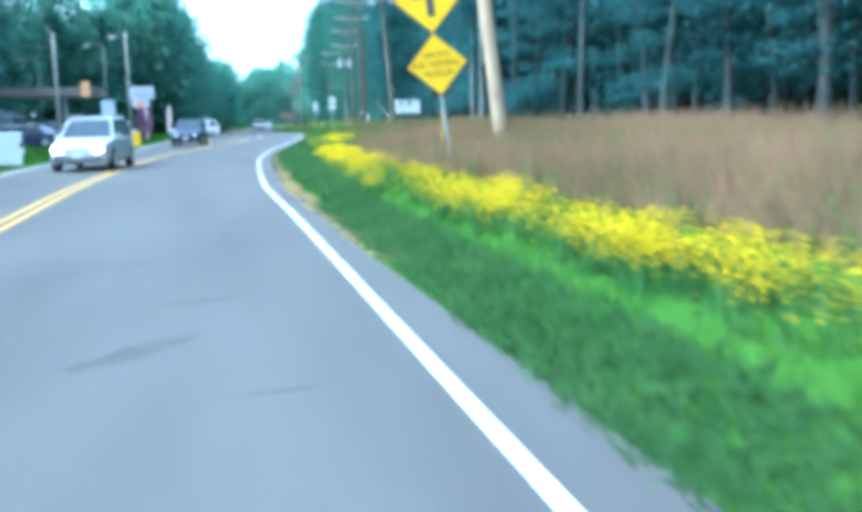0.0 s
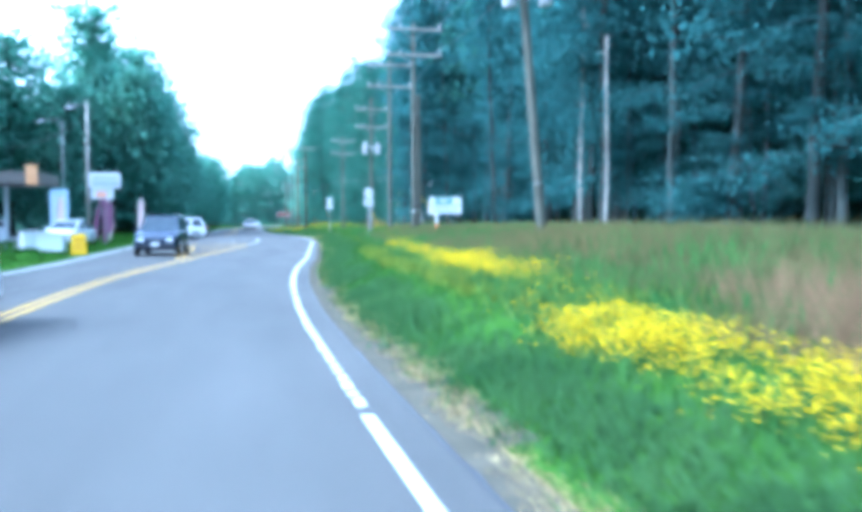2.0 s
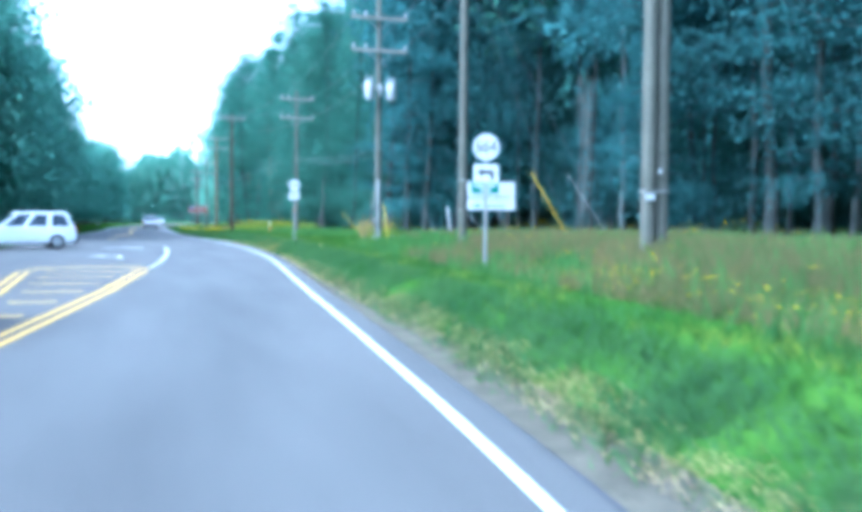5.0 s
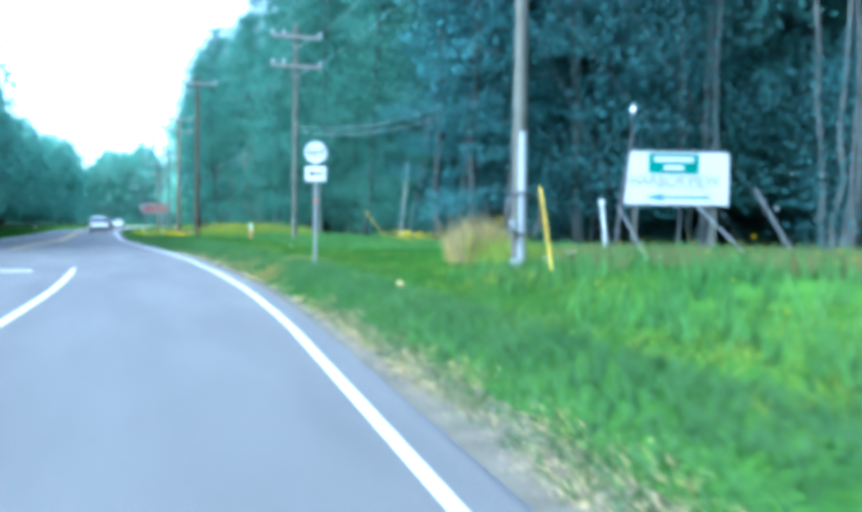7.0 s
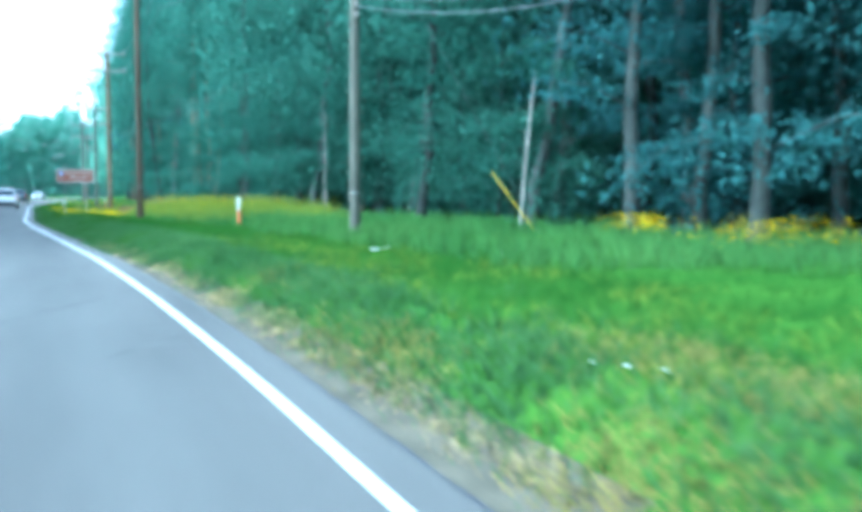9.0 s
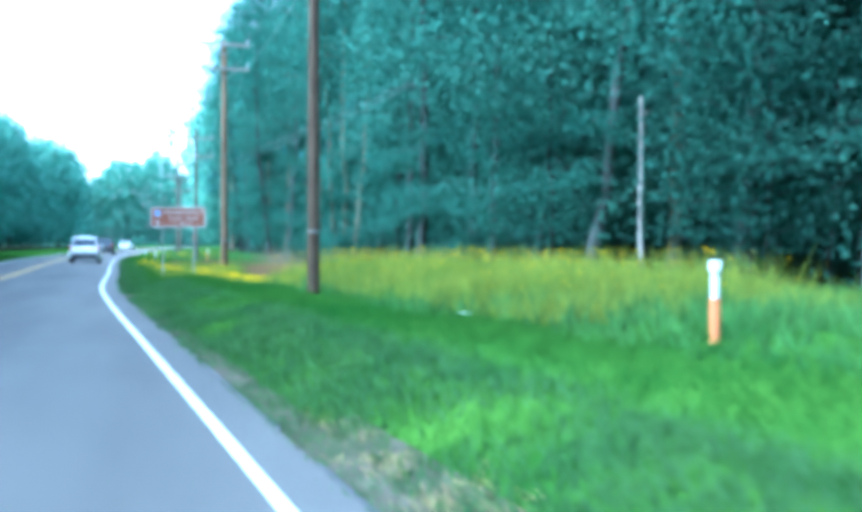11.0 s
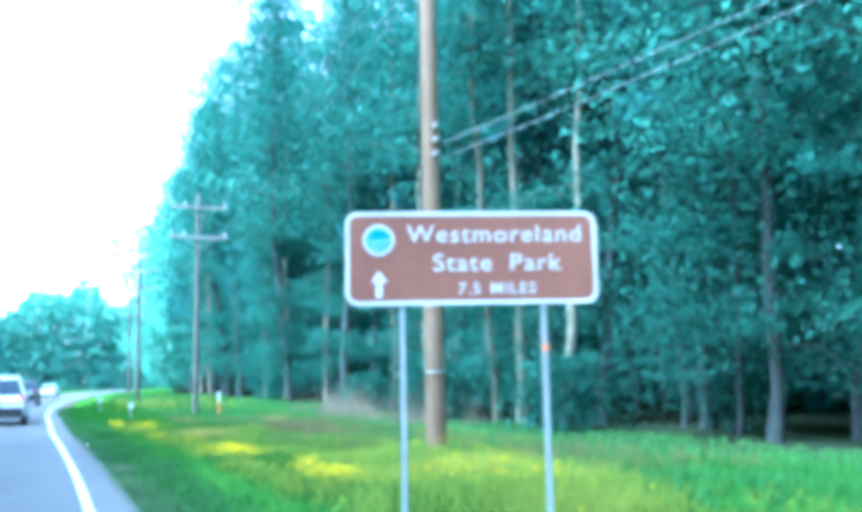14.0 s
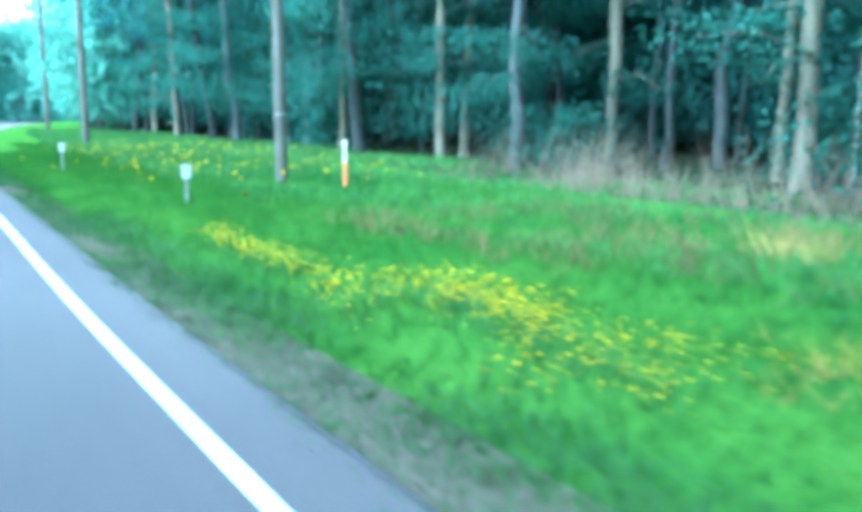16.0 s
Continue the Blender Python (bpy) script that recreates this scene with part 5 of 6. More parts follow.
def feather_banner(x, y, high, mat, label):
    b = thing("feather_banner", pose(x, y, 0.1, 0, 2, 0), label, "banner", group="feather banners")
    part("pole", tube([(0, 0, -0.1), (0, 0, high * 0.8), (0.12, 0, high), (0.3, 0, high * 1.02)], 0.018, 6), M_STEEL, b)
    outline = [(0.02, 0.7), (0.28, 0.75), (0.38, high * 0.5), (0.36, high * 0.8), (0.24, high), (0.02, high * 0.92)]
    part("cloth", plate(outline, 0.012), mat, b)


def build_station():
    can = thing("station_canopy", pose(-22.0, 90, 0.1), "dark brown filling station canopy on white columns", "canopy")
    part("roof", box(13.6, 7.0, 0.80, 0, 0, 4.35, 0.04), M_FASCIA, can, "brown canopy roof")
    part("end_panel", box(0.75, 0.2, 1.35, 6.35, -3.62, 4.5, 0.04), M_PEACH, can, "orange canopy panel")
    for k in (-4.5, 3.9):
        part("column", box(0.28, 0.28, 4.0, k, 0, 1.95, 0.03), M_SIDING, can, "white canopy column")
    for k in (-4.5, 3.9):
        p = thing("fuel_pump", pose(-22.0 + k, 88.2, 0.1), "white and grey fuel pump under the canopy", "fuel pump", group="fuel pumps")
        part("cabinet", box(0.8, 0.5, 1.5, 0, 0, 0.75, 0.04), M_SIDING, p)
        part("display", box(0.55, 0.03, 0.35, 0, -0.26, 1.2, 0.01), M_TRIM, p)
        part("hose", tube([(0.42, -0.1, 1.2), (0.62, -0.15, 0.9), (0.55, -0.15, 0.4), (0.42, -0.1, 0.9)], 0.02, 6), M_TRIM, p)
        part("island", box(1.6, 0.9, 0.15, 0, 0, 0.02, 0.03), M_LOT, p)
    shop = thing("small_building", pose(-33, 106, 0.1), "small white building with a grey gable roof", "building")
    part("wall", box(13, 8, 2.4, 0, 0, 1.2, 0.02), M_SIDING, shop)
    bm = bmesh.new()
    v = [bm.verts.new(p) for p in ((-7.2, -4.6, 2.3), (7.2, -4.6, 2.3), (7.2, 4.6, 2.3), (-7.2, 4.6, 2.3), (-5.0, 0, 3.7), (4.6, 0, 3.7))]
    for f in ((0, 1, 5, 4), (2, 3, 4, 5), (1, 2, 5), (3, 0, 4), (3, 2, 1, 0)):
        bm.faces.new([v[i] for i in f])
    part("roof", bm, M_ROOFING, shop, "grey shingle roof")
    door = part("door", box(1.0, 0.06, 2.05, 2.0, -4.02, 1.03, 0.01), M_FASCIA, shop)
    part("door_handle", tube([(2.4, -4.08, 1.0), (2.4, -4.08, 1.15)], 0.02, 6), M_STEEL, door)
    for k in (-3.5, -0.5, 4.8):
        win = part("window", box(1.3, 0.05, 1.0, k, -4.02, 1.45, 0.01), M_SIDING, shop)
        part("pane", box(1.14, 0.02, 0.84, k, -4.05, 1.45, 0), M_GLASS, win)
    # price sign, boards and banners
    s = thing("station_sign", pose(-10.4, 81.8, 0.1, 0, 0, 0), "white two-panel station sign on a wrapped pole", "sign")
    part("pole", box(0.28, 0.18, 2.9, 0, 0, 1.4, 0.02), M_PURPLE, s, "pole in maroon wrap")
    up = part("upper_panel", box(1.9, 0.24, 1.0, 0.05, 0, 3.95, 0.05), M_SIGN_WHITE, s, "white lit sign panel")
    part("text_bar", box(1.5, 0.01, 0.22, 0.05, -0.126, 4.12, 0), M_GREY_PRINT, up)
    part("text_bar", box(1.6, 0.01, 0.30, 0.05, -0.126, 3.78, 0), M_GREY_PRINT, up)
    dn = part("lower_panel", box(1.36, 0.22, 0.66, -0.12, 0, 3.1, 0.04), M_SIGN_WHITE, s, "white lower sign panel")
    part("emblem", plate([(-0.4, -0.2), (0.1, -0.24), (0.35, 0.0), (0.05, 0.22), (-0.3, 0.16)], 0.006, front=-0.118), M_RED, dn, "orange-red shape", m=pose(-0.12, 0, 3.1))
    for k in (-0.5, 0.45):
        part("drape", tube([(k * 0.4, -0.1, 2.75), (k * 0.8, -0.14, 1.9), (k, -0.12, 1.0), (k * 0.7, -0.1, 0.2)], [0.05, 0.11, 0.13, 0.04], 7), M_PURPLE if k < 0 else M_PINK, s)
    b = thing("price_board", pose(-13.5, 84.0, 0.1), "pale blue price board on posts", "sign")
    pan = part("panel", box(1.15, 0.18, 2.5, 0, 0, 2.2, 0.06), M_SIGN_PALE, b, "pale blue panel")
    for k in range(4):
        part("text_bar", box(0.85, 0.01, 0.16, 0, -0.095, 2.9 - 0.4 * k, 0), M_SIGN_WHITE, pan)
    for k in (-0.6, 0.6):
        part("post", box(0.1, 0.1, 1.2, k, 0, 0.55, 0.01), M_STEEL, b)
    y = thing("sandwich_board", pose(-8.55, 60.8, 0.1), "small yellow sandwich board by the road", "sign")
    for k, tilt in ((-0.14, 9), (0.14, -9)):
        leaf_panel = part("panel", box(0.58, 0.03, 0.86, 0, 0, 0.44, 0.01), M_SIGN_YELLOW, y, m=pose(0, k, 0, -tilt, 0, 0))
        for dz in (0.62, 0.42, 0.25):
            part("text_bar", box(0.4, 0.006, 0.07, 0, -0.018 if k < 0 else 0.018, dz, 0), M_SIGN_EDGE, leaf_panel)
    feather_banner(-9.3, 74.0, 2.6, M_PURPLE, "maroon feather banner on the station's edge")
    feather_banner(-8.9, 86.0, 3.0, M_PINK, "pale red and white feather banner by the road")
    feather_banner(-12.6, 78.0, 2.9, M_PINK, "pale red and white feather banner by the sign")
    street_lamp(-11.55, 83.0, 9.1, 0.9, True, "wooden pole with a small street lamp by the station")
    street_lamp(-15.2, 95.0, 9.0, 1.4, False, "curved grey steel street lamp by the canopy")
    street_lamp(-21.2, 95.0, 7.6, 1.4, False, "curved grey steel street lamp behind the canopy")
    pole = thing("service_pole", pose(-14.8, 70, 0.1), "tall plain grey wooden service pole on the lot", "utility pole")
    part("shaft", tube([(0, 0, -0.3), (0, 0, 4), (0, 0, 7.9)], [0.15, 0.13, 0.10], 10), M_POLE_LIGHT, pole, smooth=True)
    wire("service_cable", (-14.8, 70, 7.2), (-28, 84, 5.0), 0.5, 0.015, "thin cable from the service pole")
    wire("service_cable", (-11.5, 83, 8.2), (-21, 94, 7.0), 0.8, 0.015, "thin sagging cable between station lamps")
    # stack of white planks beside the road
    st = thing("plank_stack", pose(-10.6, 35.5, 0.08, 0, 0, 12), "stack of white planks at the lot's edge", "planks")
    for k in range(6):
        part("plank", box(2.4 - 0.05 * (k % 2), 0.9, 0.17, 0.04 * ((k * 7) % 3 - 1), 0, 0.1 + 0.2 * k, 0.02), M_SIDING, st)
    for i, (x, yy, s0) in enumerate(((-10.3, 64.5, 1.0), (-10.9, 66.4, 0.8), (-11.8, 68.2, 1.1))):
        crate = thing("display_box", pose(x, yy, 0.1, 0, 0, 15 * i), "white display box on the lot", "box", group="display boxes")
        part("body", box(1.1 * s0, 0.8 * s0, 0.8 * s0, 0, 0, 0.4 * s0, 0.04), M_SIDING, crate)
        part("lid", box(1.16 * s0, 0.86 * s0, 0.06, 0, 0, 0.82 * s0, 0.02), M_SIGN_WHITE, crate)


build_vehicles()
build_station()
# litter on the verge


def litter(x, y, size, mat, label, seed):
    """A crumpled scrap of paper or plastic."""
    rng = np.random.default_rng(seed)
    bm = bmesh.new()
    bmesh.ops.create_icosphere(bm, subdivisions=2, radius=size)
    for v in bm.verts:
        v.co *= 0.65 + 0.6 * rng.random()
        v.co.z *= 1.1 if seed == 40 else 0.3
        v.co.x *= 1.0 if seed == 40 else 2.2
        v.co.y *= 1.0 if seed == 40 else 0.6
    ob = part("litter", bm, mat, None)
    ob.matrix_basis = pose(x, y, stand(x, y) + 0.05, 0, 0, 90 if seed < 4 else 40 * seed)
    tagged(ob, label, "litter", group="litter on the verge")


for i, (x, y, s) in enumerate(((4.79, 95.46, 0.014), (4.86, 95.2, 0.017), (4.95, 94.95, 0.015), (6.95, 105.5, 0.05), (7.25, 105.75, 0.035), (8.3, 103.4, 0.035), (1.62, 162.1, 0.025), (6.4, 123.0, 0.06))):
    litter(x, y, s, M_PLASTIC_WHITE, "crumpled white litter lying in verge grass", i + 1)
litter(4.66, 84.3, 0.07, M_DRYGRASS, "crumpled pale paper bag lying in grass", 40)
litter(4.66, 84.0, 0.02, M_ORANGE, "small orange wrapper lying in grass", 41)
litter(1.61, 159.5, 0.06, M_TYRE, "dark scrap of rubber on the shoulder", 42)
# grasses and flowers


def blades(rng, u, y, high, wide, lean, per, mat, name, label, category="grass", low=0.0, loose=0.05):
    """Tufts of pointed blades at offsets u and distances y."""
    n = len(u)
    u, y = np.repeat(u, per), np.repeat(y, per)
    h = np.repeat(high, per) * rng.uniform(0.6, 1.15, n * per)
    u, y = u + rng.normal(0, loose, n * per), y + rng.normal(0, loose, n * per)
    base = np.stack([edge(y) + u, y, ground_z(u, y) - 0.02 + low], -1)
    a = rng.uniform(0, 2 * math.pi, n * per)
    side = np.stack([np.cos(a), np.sin(a), 0 * a], -1) * wide / 2
    b = rng.uniform(0, 2 * math.pi, n * per)
    tip = base + np.stack([np.cos(b) * lean * h, np.sin(b) * lean * h, h], -1) * rng.uniform(0.7, 1.0, n * per)[:, None]
    soft = np.stack([0.22 * np.cos(b), 0.22 * np.sin(b), np.full(n * per, 1.0)], -1) + rng.normal(0, 0.1, (n * per, 3))
    soft /= np.linalg.norm(soft, axis=1)[:, None]
    # the broad side of each blade is turned to the road
    turn = np.sign(np.cross(2 * side, tip - base)[:, 0] * np.where(u > -4, -0.6, 0.6) - np.cross(2 * side, tip - base)[:, 1] * 0.8)[:, None]
    side = side * np.where(turn == 0, 1, turn)
    ob = new(name, fast(name, np.stack([base - side, base + side, tip], 1), 3, mat, soft))
    return tagged(ob, label, category, kind="stuff")


def heads(rng, u, y, z, r, mat, name, label, category="flowers"):
    """Flower heads: small tilted six-cornered blooms."""
    n = len(u)
    c = np.stack([edge(y) + u, y, ground_z(u, y) + z], -1)
    up = np.stack([rng.normal(0, 0.4, n), rng.normal(-0.3, 0.4, n), np.ones(n)], -1)
    up /= np.linalg.norm(up, axis=1)[:, None]
    s = np.cross(up, [0.0, 1.0, 0.1])
    s /= np.linalg.norm(s, axis=1)[:, None]
    t = np.cross(up, s)
    rr = (r * rng.uniform(0.6, 1.4, n))[:, None]
    ring = [c + rr * (math.cos(a) * s + math.sin(a) * t) + up * rr * (0.25 if k % 2 else -0.1) for k, a in enumerate(np.arange(6) * math.pi / 3)]
    ob = new(name, fast(name, np.stack(ring, 1), 6, mat))
    return tagged(ob, label, category, kind="stuff")


def scatter(rng, n, u0, u1, y0, y1, patch=0.0, seed=0):
    """Random places in a band beside the road; patch leaves bare spots."""
    y = rng.uniform(y0, y1, n)
    u = u0 + (u1 - u0) * rng.uniform(0, 1, n)
    if patch:
        v = np.array([noise.noise(Vector((a * 0.9, b * 0.45, seed))) for a, b in zip(u, y)])
        keep = v > rng.uniform(-0.5, 0.5, n) * 0.5 - 0.3 + patch
        u, y = u[keep], y[keep]
    return u, y


def build_grass():
    rng = np.random.default_rng(5)
    # mown verge, closer-set where the road passes nearest
    u, y = scatter(rng, 42000, 0.5, 4.4, -2, 200)
    u = np.maximum(u + asphalt_right(y) - 0.2, asphalt_right(y) + np.where(((y > 20) & (y < 86)) | ((y > 95) & (y < 118)) | (y > 140), 0.32, 0.12) + rng.uniform(0, 0.3, len(u)))
    blades(rng, u, y, np.full(len(u), 0.14), 0.013, 0.7, 6, M_GRASS, "verge_grass", "short green verge grass beside the road", loose=0.09)
    u, y = scatter(rng, 18000, 2.4, 8.5, 80, 210)
    blades(rng, u, y, np.full(len(u), 0.18), 0.016, 0.7, 6, M_GRASS, "verge_grass", "short bright green grass on the bank", loose=0.1)
    u, y = scatter(rng, 9000, -16, -8.4, 10, 200)
    u = u + left_edge(y) + 8.2
    blades(rng, u, y, np.full(len(u), 0.3), 0.05, 0.6, 4, M_GRASS, "verge_grass", "green grass across the road")
    # dry fringe along the asphalt
    u, y = scatter(rng, 60000, 0.0, 1.0, 9, 119)
    clump = np.array([noise.noise(Vector((b * 0.75, 4.0, 0))) + 0.8 * noise.noise(Vector((a * 1.6, b * 2.1, 9))) for a, b in zip(u, y)])
    keep = clump - 1.1 * np.abs(u - 0.45) > rng.uniform(-0.3, 0.12, len(u)) - 0.06 - np.interp(y, [9, 13, 21, 28, 36, 43, 54, 76, 84, 88, 93, 97, 106, 119], [0.0, 0.2, 0.22, 0.2, 0.16, 0.04, 0.36, 0.3, 0.24, -0.2, -0.2, 0.1, 0.1, 0.0])
    u, y = u[keep], y[keep]
    u = asphalt_right(y) + np.interp(y, [9, 20, 30, 56, 63, 70, 85, 100, 119], [0.03, 0.06, 0.3, 0.42, 0.42, 0.26, 0.22, 0.22, 0.12]) + np.interp(y, [9, 22, 34], [0.3, 0.3, 0.5]) * u
    blades(rng, u, y, np.full(len(u), 0.065), 0.015, 1.6, 3, M_DRYGRASS, "dry_grass_fringe", "dry straw-coloured grass along the asphalt")
    # worn and yellowed spots in the mown grass
    u, y = scatter(rng, 6000, 1.6, 4.6, 54, 112, 0.34, 51)
    blades(rng, u, y, np.full(len(u), 0.16), 0.016, 0.9, 4, M_WEED_YELLOW, "yellowed_grass", "yellowed spots in the mown verge grass")
    for u0, u1, y0, y1, n in ((1.6, 2.6, 93.6, 96.2, 260), (0.75, 1.25, 92.6, 94.8, 420), (0.8, 1.3, 97.0, 99.6, 420), (1.0, 1.5, 101.5, 104.0, 300)):
        u, y = scatter(rng, n, u0, u1, y0, y1, 0.05, y0)
        u, y = u + rng.normal(0, 0.12, len(u)), y + rng.normal(0, 0.3, len(u))
        blades(rng, u, y, np.full(len(u), 0.14), 0.014, 1.1, 4, M_GOLDGRASS, "yellowed_grass", "dry tan spot in the mown verge grass")
    u, y = scatter(rng, 9000, 0.5, 1.3, -3, 16)
    blades(rng, u, y, np.full(len(u), 0.12), 0.02, 0.8, 4, M_DARKGRASS, "verge_weeds", "dark green low weeds along the asphalt")
    u, y = scatter(rng, 4200, 0.8, 3.0, 16, 112, 0.3, 21)
    blades(rng, u, y, np.full(len(u), 0.17), 0.025, 0.8, 4, M_DARKGRASS, "verge_weeds", "darker tufts in the verge grass", loose=0.14)
    u, y = scatter(rng, 11000, 0.95, 1.6, 15, 56, 0.1, 35)
    blades(rng, u, y, np.full(len(u), 0.17), 0.02, 0.7, 4, M_DARKGRASS, "verge_weeds", "dark bluish-green band low on the verge", loose=0.14)
    u, y = scatter(rng, 12000, 0.8, 1.9, 55, 112, 0.05, 33)
    blades(rng, u, y, np.full(len(u), 0.16), 0.02, 0.8, 4, M_DARKGRASS, "verge_weeds", "dark bluish tufts low on the verge", loose=0.14)
    u, y = scatter(rng, 26000, 0.0, 0.55, 114, 200, 0.08, 13)
    u = u + asphalt_right(y)
    blades(rng, u, y, np.full(len(u), 0.08), 0.014, 1.0, 3, M_DARKGRASS, "verge_weeds", "thin short grass over the gravel edge")
    u, y = scatter(rng, 9000, 0.75, 2.1, 110, 140, 0.12, 41)
    blades(rng, u, y, np.full(len(u), 0.16), 0.018, 0.7, 4, M_DARKGRASS, "verge_weeds", "dark green band low on the verge", loose=0.14)
    u, y = scatter(rng, 6000, 0.8, 1.4, 140, 175, 0.15, 42)
    blades(rng, u, y, np.full(len(u), 0.13), 0.016, 0.7, 4, M_DARKGRASS, "verge_weeds", "dull green grass along the gravel edge", loose=0.14)
    u, y = scatter(rng, 9000, 2.0, 5.4, 143, 164, 0.12, 81)
    blades(rng, u, y, np.full(len(u), 0.2), 0.018, 0.7, 4, M_WEED_YELLOW, "yellowed_grass", "yellow-green grass on the bank by the park sign", loose=0.1)
    u, y = scatter(rng, 3600, 3.1, 5.3, 145.5, 152.5, 0.05, 82)
    blades(rng, u, y, np.full(len(u), 0.28), 0.018, 0.5, 4, M_WEED_YELLOW, "yellowed_grass", "taller yellow-green weeds behind the park sign", loose=0.1)
    # tall brown field
    u, y = scatter(rng, 42000, 2.5, 11.5, -4, 46)
    u, y = u[(u > 3.5) | (y < 27)], y[(u > 3.5) | (y < 27)]
    for mat, pick in ((M_TALLGRASS, y < 27 + 2 * np.sin(u * 2)), (M_OLIVEGRASS, y >= 27 + 2 * np.sin(u * 2))):
        blades(rng, u[pick], y[pick], np.where(y < 26, 0.85, 0.62)[pick] * (0.75 + 0.25 * np.sin(y * 0.4 + u))[pick], 0.017, 0.5, 3, mat, "tall_field_grass", "tall reddish-brown field grass before the woods" if mat == M_TALLGRASS else "olive-brown field grass before the woods")
    u, y = scatter(rng, 22000, 4.2, 11.5, 44, 84)
    rough = np.interp(y, [44, 72, 79, 84], [4.2, 4.4, 6.4, 8.0]) + 0.3 * np.sin(y * 0.9)
    u, y = u[u > rough], y[u > rough]
    blades(rng, u, y, np.full(len(u), 0.55) * (0.75 + 0.25 * np.sin(y * 0.4 + u)), 0.015, 0.55, 4, M_OLIVEGRASS, "tall_field_grass", "brownish field grass round the poles")
    u, y = scatter(rng, 5600, 3.0, 5.6, 55, 74, 0.1, 61)
    blades(rng, u, y, np.full(len(u), 0.42), 0.015, 0.55, 4, M_OLIVEGRASS, "tall_field_grass", "brownish grass behind the mown verge")
    u, y = scatter(rng, 9000, 2.6, 11.5, -4, 86, 0.15, 8)
    blades(rng, u, y, np.full(len(u), 0.5), 0.04, 0.4, 4, M_WEED, "green_field_weeds", "green weeds among the tall field grass")
    u, y = scatter(rng, 5200, 2.0, 4.2, 27, 56, 0.05, 18)
    u = u + np.clip((y - 30) * 0.08, 0, 0.5)
    blades(rng, u, y, np.full(len(u), 0.26), 0.025, 0.7, 4, M_WEED, "green_field_weeds", "low green weeds behind the mown verge")
    u, y = scatter(rng, 2600, 2.0, 4.0, 27, 50, 0.1, 19)
    blades(rng, u, y, np.full(len(u), 0.26), 0.022, 0.7, 4, M_WEED_YELLOW, "yellow_green_weeds", "yellow-green weeds behind the mown verge")
    u, y = scatter(rng, 1700, 5.2, 9.6, 83.5, 90, 0.1, 62)
    blades(rng, u, y, np.full(len(u), 0.46), 0.018, 0.5, 4, M_OLIVEGRASS, "tall_field_grass", "brownish grass before the roadside board")
    # uncut tufts round the feet of poles and signs
    for x0, y0, wide, tall, n, mat in ((4.63, 90.5, 0.22, 0.3, 60, M_DARKGRASS), (6.95, 85.0, 0.75, 0.36, 260, M_WEED), (6.7, 84.7, 0.6, 0.3, 80, M_WEED_YELLOW), (7.62, 108.4, 0.6, 0.42, 200, M_WEED), (4.27, 65.9, 0.25, 0.36, 70, M_WEED), (6.1, 63.1, 0.6, 0.5, 160, M_OLIVEGRASS), (5.9, 151.5, 0.5, 0.3, 120, M_WEED)):
        u, y = rng.normal(x0 - float(edge(y0)), wide / 2, n), rng.normal(y0 - 0.1, wide / 2, n)
        blades(rng, u, y, np.full(n, tall), 0.02, 0.45, 4, mat, "uncut_tuft", "uncut tuft of weeds round a pole's foot", loose=0.06)
    # weeds at the wood's edge
    u, y = scatter(rng, 28000, 3.6, 12.5, 84, 240)
    mown = np.interp(y, [84, 97, 99.5, 101, 104, 118, 124, 150, 170, 240], [5.6, 7.4, 7.0, 4.5, 4.0, 4.0, 3.7, 4.4, 4.0, 4.0]) + 0.25 * np.sin(y * 1.1)
    u, y = u[u > mown], y[u > mown]
    blades(rng, u, y, np.interp(y, [84, 133, 139, 175, 190], [0.5, 0.5, 0.24, 0.24, 0.45]) * (0.75 + 0.3 * np.sin(y * 0.7 + u)), 0.04, 0.5, 4, M_WEED, "edge_weeds", "green weeds along the edge of the woods")
    u, y = scatter(rng, 13000, 4.2, 9.0, 120.5, 136.5, 0.05, 2)
    blades(rng, u, y, np.interp(u, [4.2, 5.5], [0.55, 0.98]) * (0.75 + 0.25 * np.sin(y * 1.3 + 2 * u)), 0.022, 0.6, 4, M_WEED_YELLOW, "edge_weeds", "yellow-green weeds round the dark pole")
    u, y = scatter(rng, 900, 2.9, 3.7, 160.4, 163.4, 0.1, 9)
    u, y = u + rng.normal(0, 0.22, len(u)), y + rng.normal(0, 0.5, len(u))
    blades(rng, u, y, np.full(len(u), 0.2), 0.02, 0.8, 4, M_GOLDGRASS, "dry_grass_patch", "dry golden-brown grass in the green bank")
    u, y = scatter(rng, 1000, 4.7, 5.4, 158.2, 162.0, 0.1, 24)
    blades(rng, u, y, np.full(len(u), 0.4), 0.02, 0.6, 4, M_OLIVEGRASS, "brown_grass_patch", "dry brown grass strip before the woods")
    u, y = scatter(rng, 3000, 3.6, 8.5, 148, 172, 0.32, 14)
    blades(rng, u, y, np.full(len(u), 0.3), 0.02, 0.7, 4, M_OLIVEGRASS, "brown_grass_patch", "brownish dry grass among the green by the woods")
    u, y = scatter(rng, 2200, 4.5, 6.0, 137.3, 142.2, 0.14, 4)
    blades(rng, u, y, np.full(len(u), 0.45), 0.022, 0.5, 4, M_TALLGRASS, "brown_grass_patch", "reddish-brown grass patch before the woods")
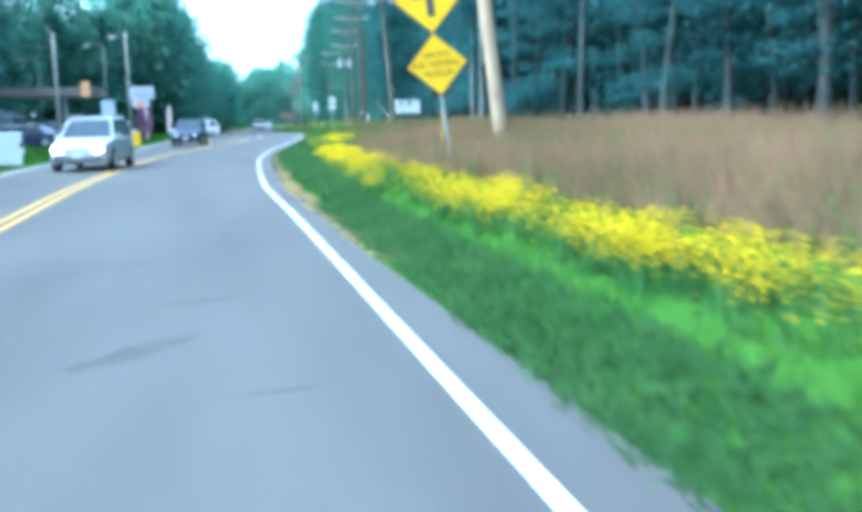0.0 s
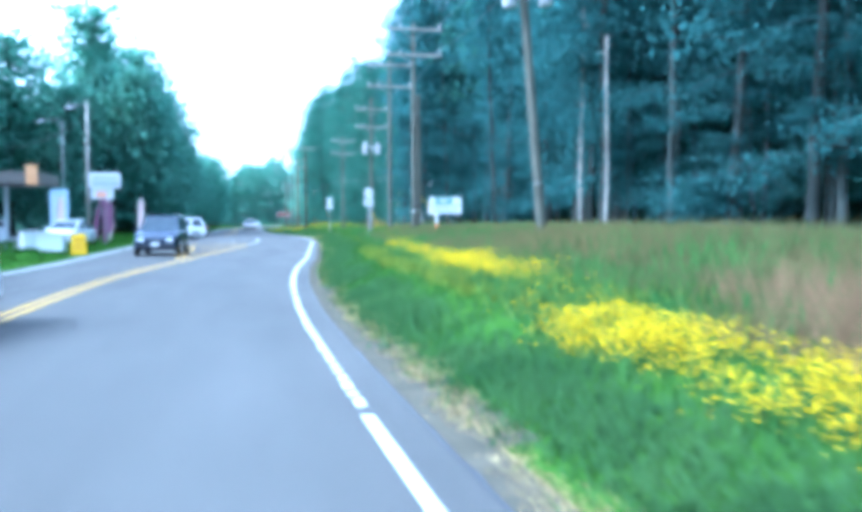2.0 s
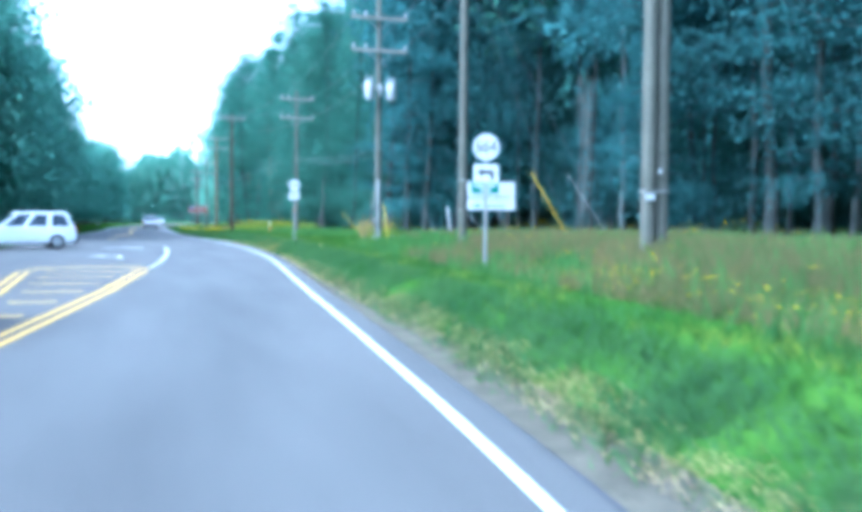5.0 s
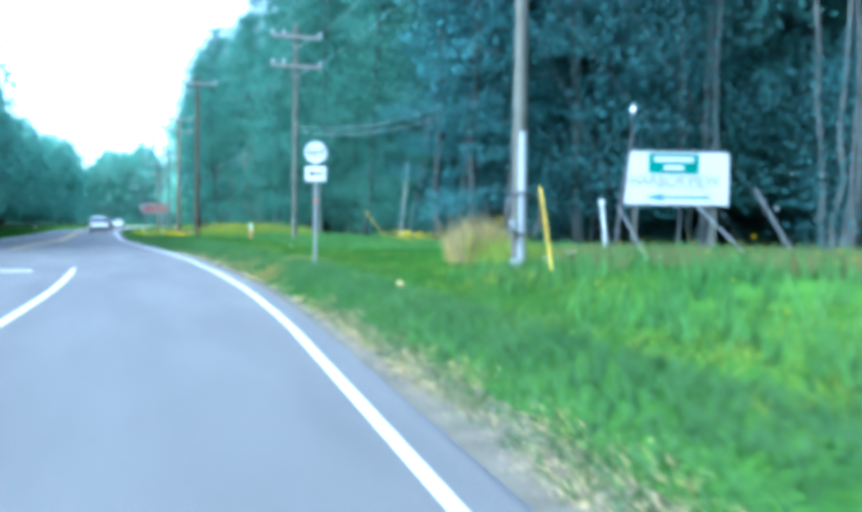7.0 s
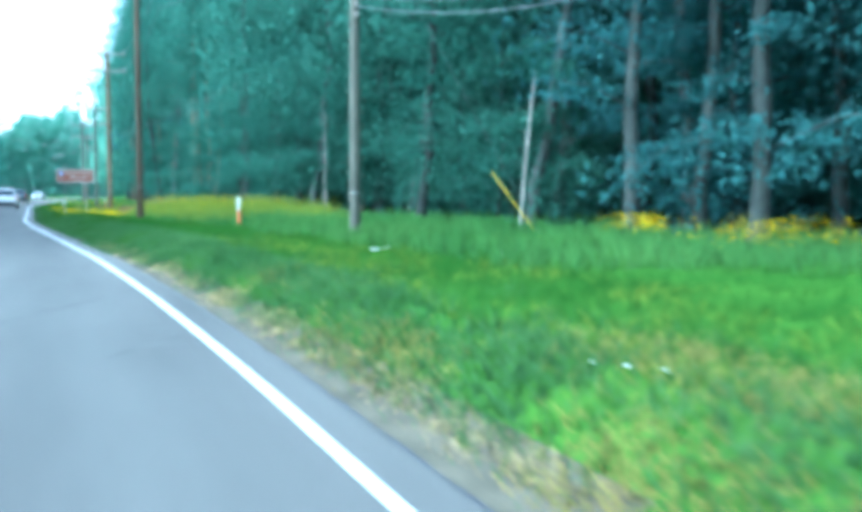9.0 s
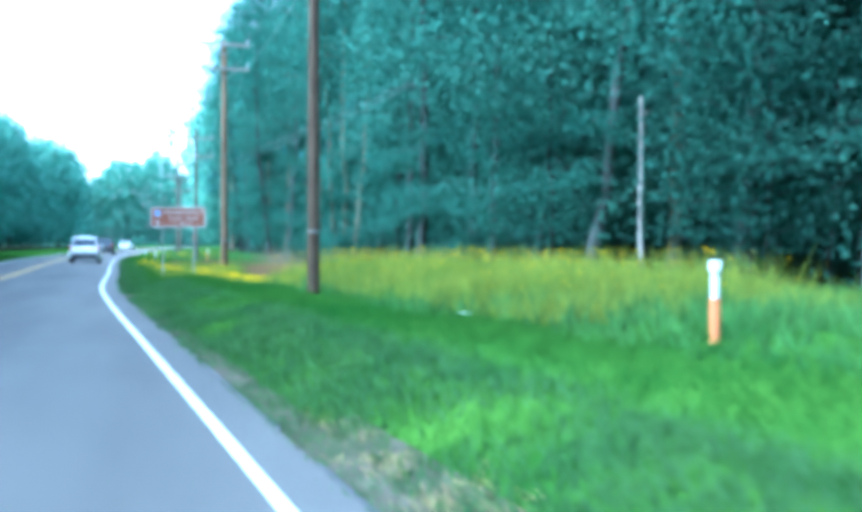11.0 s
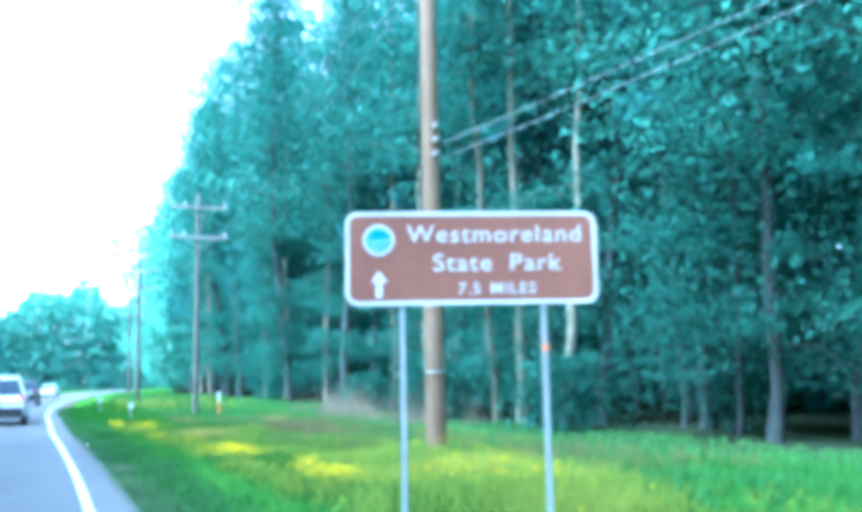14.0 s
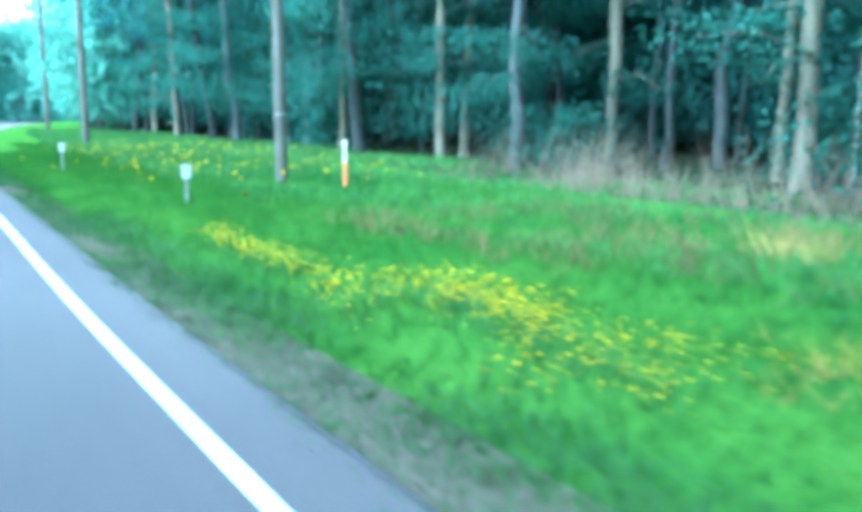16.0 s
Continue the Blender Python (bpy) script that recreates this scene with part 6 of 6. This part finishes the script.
    for n, mat, tall in ((420, M_GOLDGRASS, 1.0), (160, M_TWIG, 1.12), (120, M_WEED_YELLOW, 0.85)):
        u, y = scatter(rng, n, 4.42, 5.32, 88.5, 90.3, 0.0, 9)
        plume = np.array([noise.noise(Vector((a * 3.1, b * 2.6, 5))) for a, b in zip(u, y)])
        blades(rng, u, y, tall * (0.98 + 0.6 * plume), 0.024, 0.34, 4, mat, "straw_clump", "tall ragged clump of straw-coloured grass near the pole")
    u, y = scatter(rng, 330, 4.6, 6.2, 86.8, 88.9)
    blades(rng, u, y, 0.72 - 0.25 * (u - 4.6), 0.04, 0.5, 4, M_WEED_YELLOW, "edge_weeds", "yellow-green weeds beside the straw clump")
    u, y = scatter(rng, 900, 9.6, 12.4, 165, 180, 0.3, 71)
    blades(rng, u, y, np.full(len(u), 1.5) * (0.7 + 0.4 * np.sin(y * 1.9 + u)), 0.02, 0.45, 3, M_TWIG, "dead_brush", "dead brown twigs and stems at the wood's edge", "brush")
    u, y = scatter(rng, 36, 5.8, 6.25, 165.9, 166.9)
    blades(rng, u, y, np.full(len(u), 0.42), 0.016, 0.6, 4, M_GOLDGRASS, "straw_clump", "dry golden clump of grass in the green bank")
    # flowers
    for n, u0, u1, y0, y1, z0, z1, patch, r in (
        (21000, 1.58, 2.0, 3.5, 10, 0.14, 0.34, 0.2, 0.0088), (19000, 1.5, 2.1, 9, 21.8, 0.12, 0.34, 0.22, 0.0098), (2600, 1.45, 2.1, 12, 16, 0.1, 0.3, 0.25, 0.012), (12500, 1.76, 2.4, 22.4, 28.3, 0.06, 0.26, 0.24, 0.012), (500, 1.9, 3.1, 28.5, 33, 0.1, 0.3, 0.2, 0.012), (8500, 2.65, 3.6, 33.4, 38.6, 0.1, 0.34, 0.2, 0.012), (8000, 3.0, 3.6, 38.4, 52, 0.12, 0.3, 0.16, 0.011), (700, 3.2, 4.0, 52, 62, 0.1, 0.3, 0.1, 0.014),
        (900, 3.0, 7.0, 56, 84, 0.3, 0.6, 0.3, 0.013), (650, 6.9, 7.6, 102.3, 103.6, 0.35, 0.6, 0.0, 0.013), (1300, 6.4, 8.6, 98.6, 101.2, 0.35, 0.65, 0.15, 0.013), (9000, 4.4, 8.4, 121, 136, 0.35, 0.9, 0.24, 0.012), (260, 4.7, 5.6, 86.8, 89.8, 0.5, 1.0, 0.0, 0.012),
        (2600, 3.45, 4.05, 134.4, 137.2, 0.08, 0.26, 0.12, 0.010), (3800, 3.4, 3.95, 136.8, 140.2, 0.08, 0.26, 0.08, 0.010), (2600, 3.0, 3.55, 140.0, 144.4, 0.08, 0.26, 0.12, 0.010), (2200, 3.75, 4.5, 130.4, 133.2, 0.1, 0.3, 0.12, 0.010), (1400, 2.4, 2.95, 149.2, 151.8, 0.06, 0.22, 0.1, 0.010), (1400, 2.1, 2.75, 153.8, 155.6, 0.06, 0.22, 0.1, 0.010),
        (380, 1.8, 2.1, 160.2, 161.8, 0.06, 0.2, 0.15, 0.008), (1500, 1.55, 2.6, 163.6, 167.0, 0.06, 0.26, 0.22, 0.009), (1000, 1.65, 2.0, 166.8, 171.0, 0.08, 0.22, 0.15, 0.009), (420, 2.1, 2.6, 157.4, 158.9, 0.06, 0.24, 0.2, 0.009), (900, 2.1, 2.5, 164.8, 166.8, 0.08, 0.26, 0.1, 0.009), (700, 3.0, 8.0, 176, 196, 0.2, 0.5, 0.15, 0.03),
        (1500, 3.3, 4.7, 146.5, 149.6, 0.12, 0.3, 0.2, 0.009), (700, 4.0, 5.3, 149.4, 152.6, 0.12, 0.36, 0.2, 0.009)):
        u, y = scatter(rng, n, u0, u1, y0, y1, patch, y0)
        u = u + rng.normal(0, 0.13 * (u1 - u0), len(u)) + 0.12 * (u1 - u0) * np.sin(y * 2.7)
        y = y + rng.normal(0, 0.06 * (y1 - y0), len(u))
        ragged = np.array([noise.noise(Vector((a * 2.6, b * 1.7, 7))) for a, b in zip(u, y)]) > rng.uniform(-0.45, 0.25, len(u))
        u, y = u[ragged], y[ragged]
        z = rng.uniform(z0, z1, len(u))
        heads(rng, u, y, z, r, M_PETAL, "yellow_flowers", "patch of bright yellow wildflowers on the verge")
        blades(rng, u[::4], y[::4], z[::4] + 0.04, 0.02, 0.15, 2, M_WEED, "flower_stems", "thin green stems of the yellow wildflowers")


def umbel(x, y, top, wide, seed):
    """A flat white flower head of many small blooms on branching rays."""
    rng = np.random.default_rng(seed)
    z0 = stand(x, y)
    h = top - z0
    f = thing("umbel_flower", pose(x, y, z0, 0, 0, 70 * seed), "flat white umbel flower head on a thin green stem", "flower", group="white umbel flowers")
    lean = rng.normal(0, 0.05)
    knot = Vector((lean, 0, h * 0.82))
    stem = tube([(0, 0, -0.05), (lean * 0.4, 0, h * 0.45), knot], [0.006, 0.005, 0.004], 5)
    bloom = bmesh.new()
    for k in range(22):
        a, r = k * 2.4, wide * math.sqrt((k + 0.5) / 22)
        c = Vector((lean + r * math.cos(a), r * math.sin(a), h - 0.25 * r * r / wide + rng.normal(0, 0.006)))
        tube([knot, (knot + c) / 2 + Vector((0, 0, -0.01)), c], [0.002, 0.0015, 0.001], 3, stem, caps=False)
        ring = [bloom.verts.new(c + 0.16 * wide * rng.uniform(0.8, 1.3) * Vector((math.cos(b), math.sin(b), 0.25 * (i % 2)))) for i, b in enumerate(np.arange(8) * math.pi / 4)]
        bloom.faces.new(ring)
    part("stem", stem, M_WEED, f)
    part("bloom", bloom, M_PALE, f, "flat white flower head")


UMBELS = ((7.73, 85.3, 0.9, 0.12), (7.55, 84.9, 0.84, 0.1), (5.9, 80.9, 1.14, 0.07), (9.3, 84.2, 0.98, 0.06), (8.73, 141.6, 0.72, 0.07), (9.4, 142.0, 0.74, 0.08), (9.0, 139.6, 0.92, 0.08))
build_grass()
for k, (x, y, top, wide) in enumerate(UMBELS):
    umbel(x, y, top, wide, k + 1)
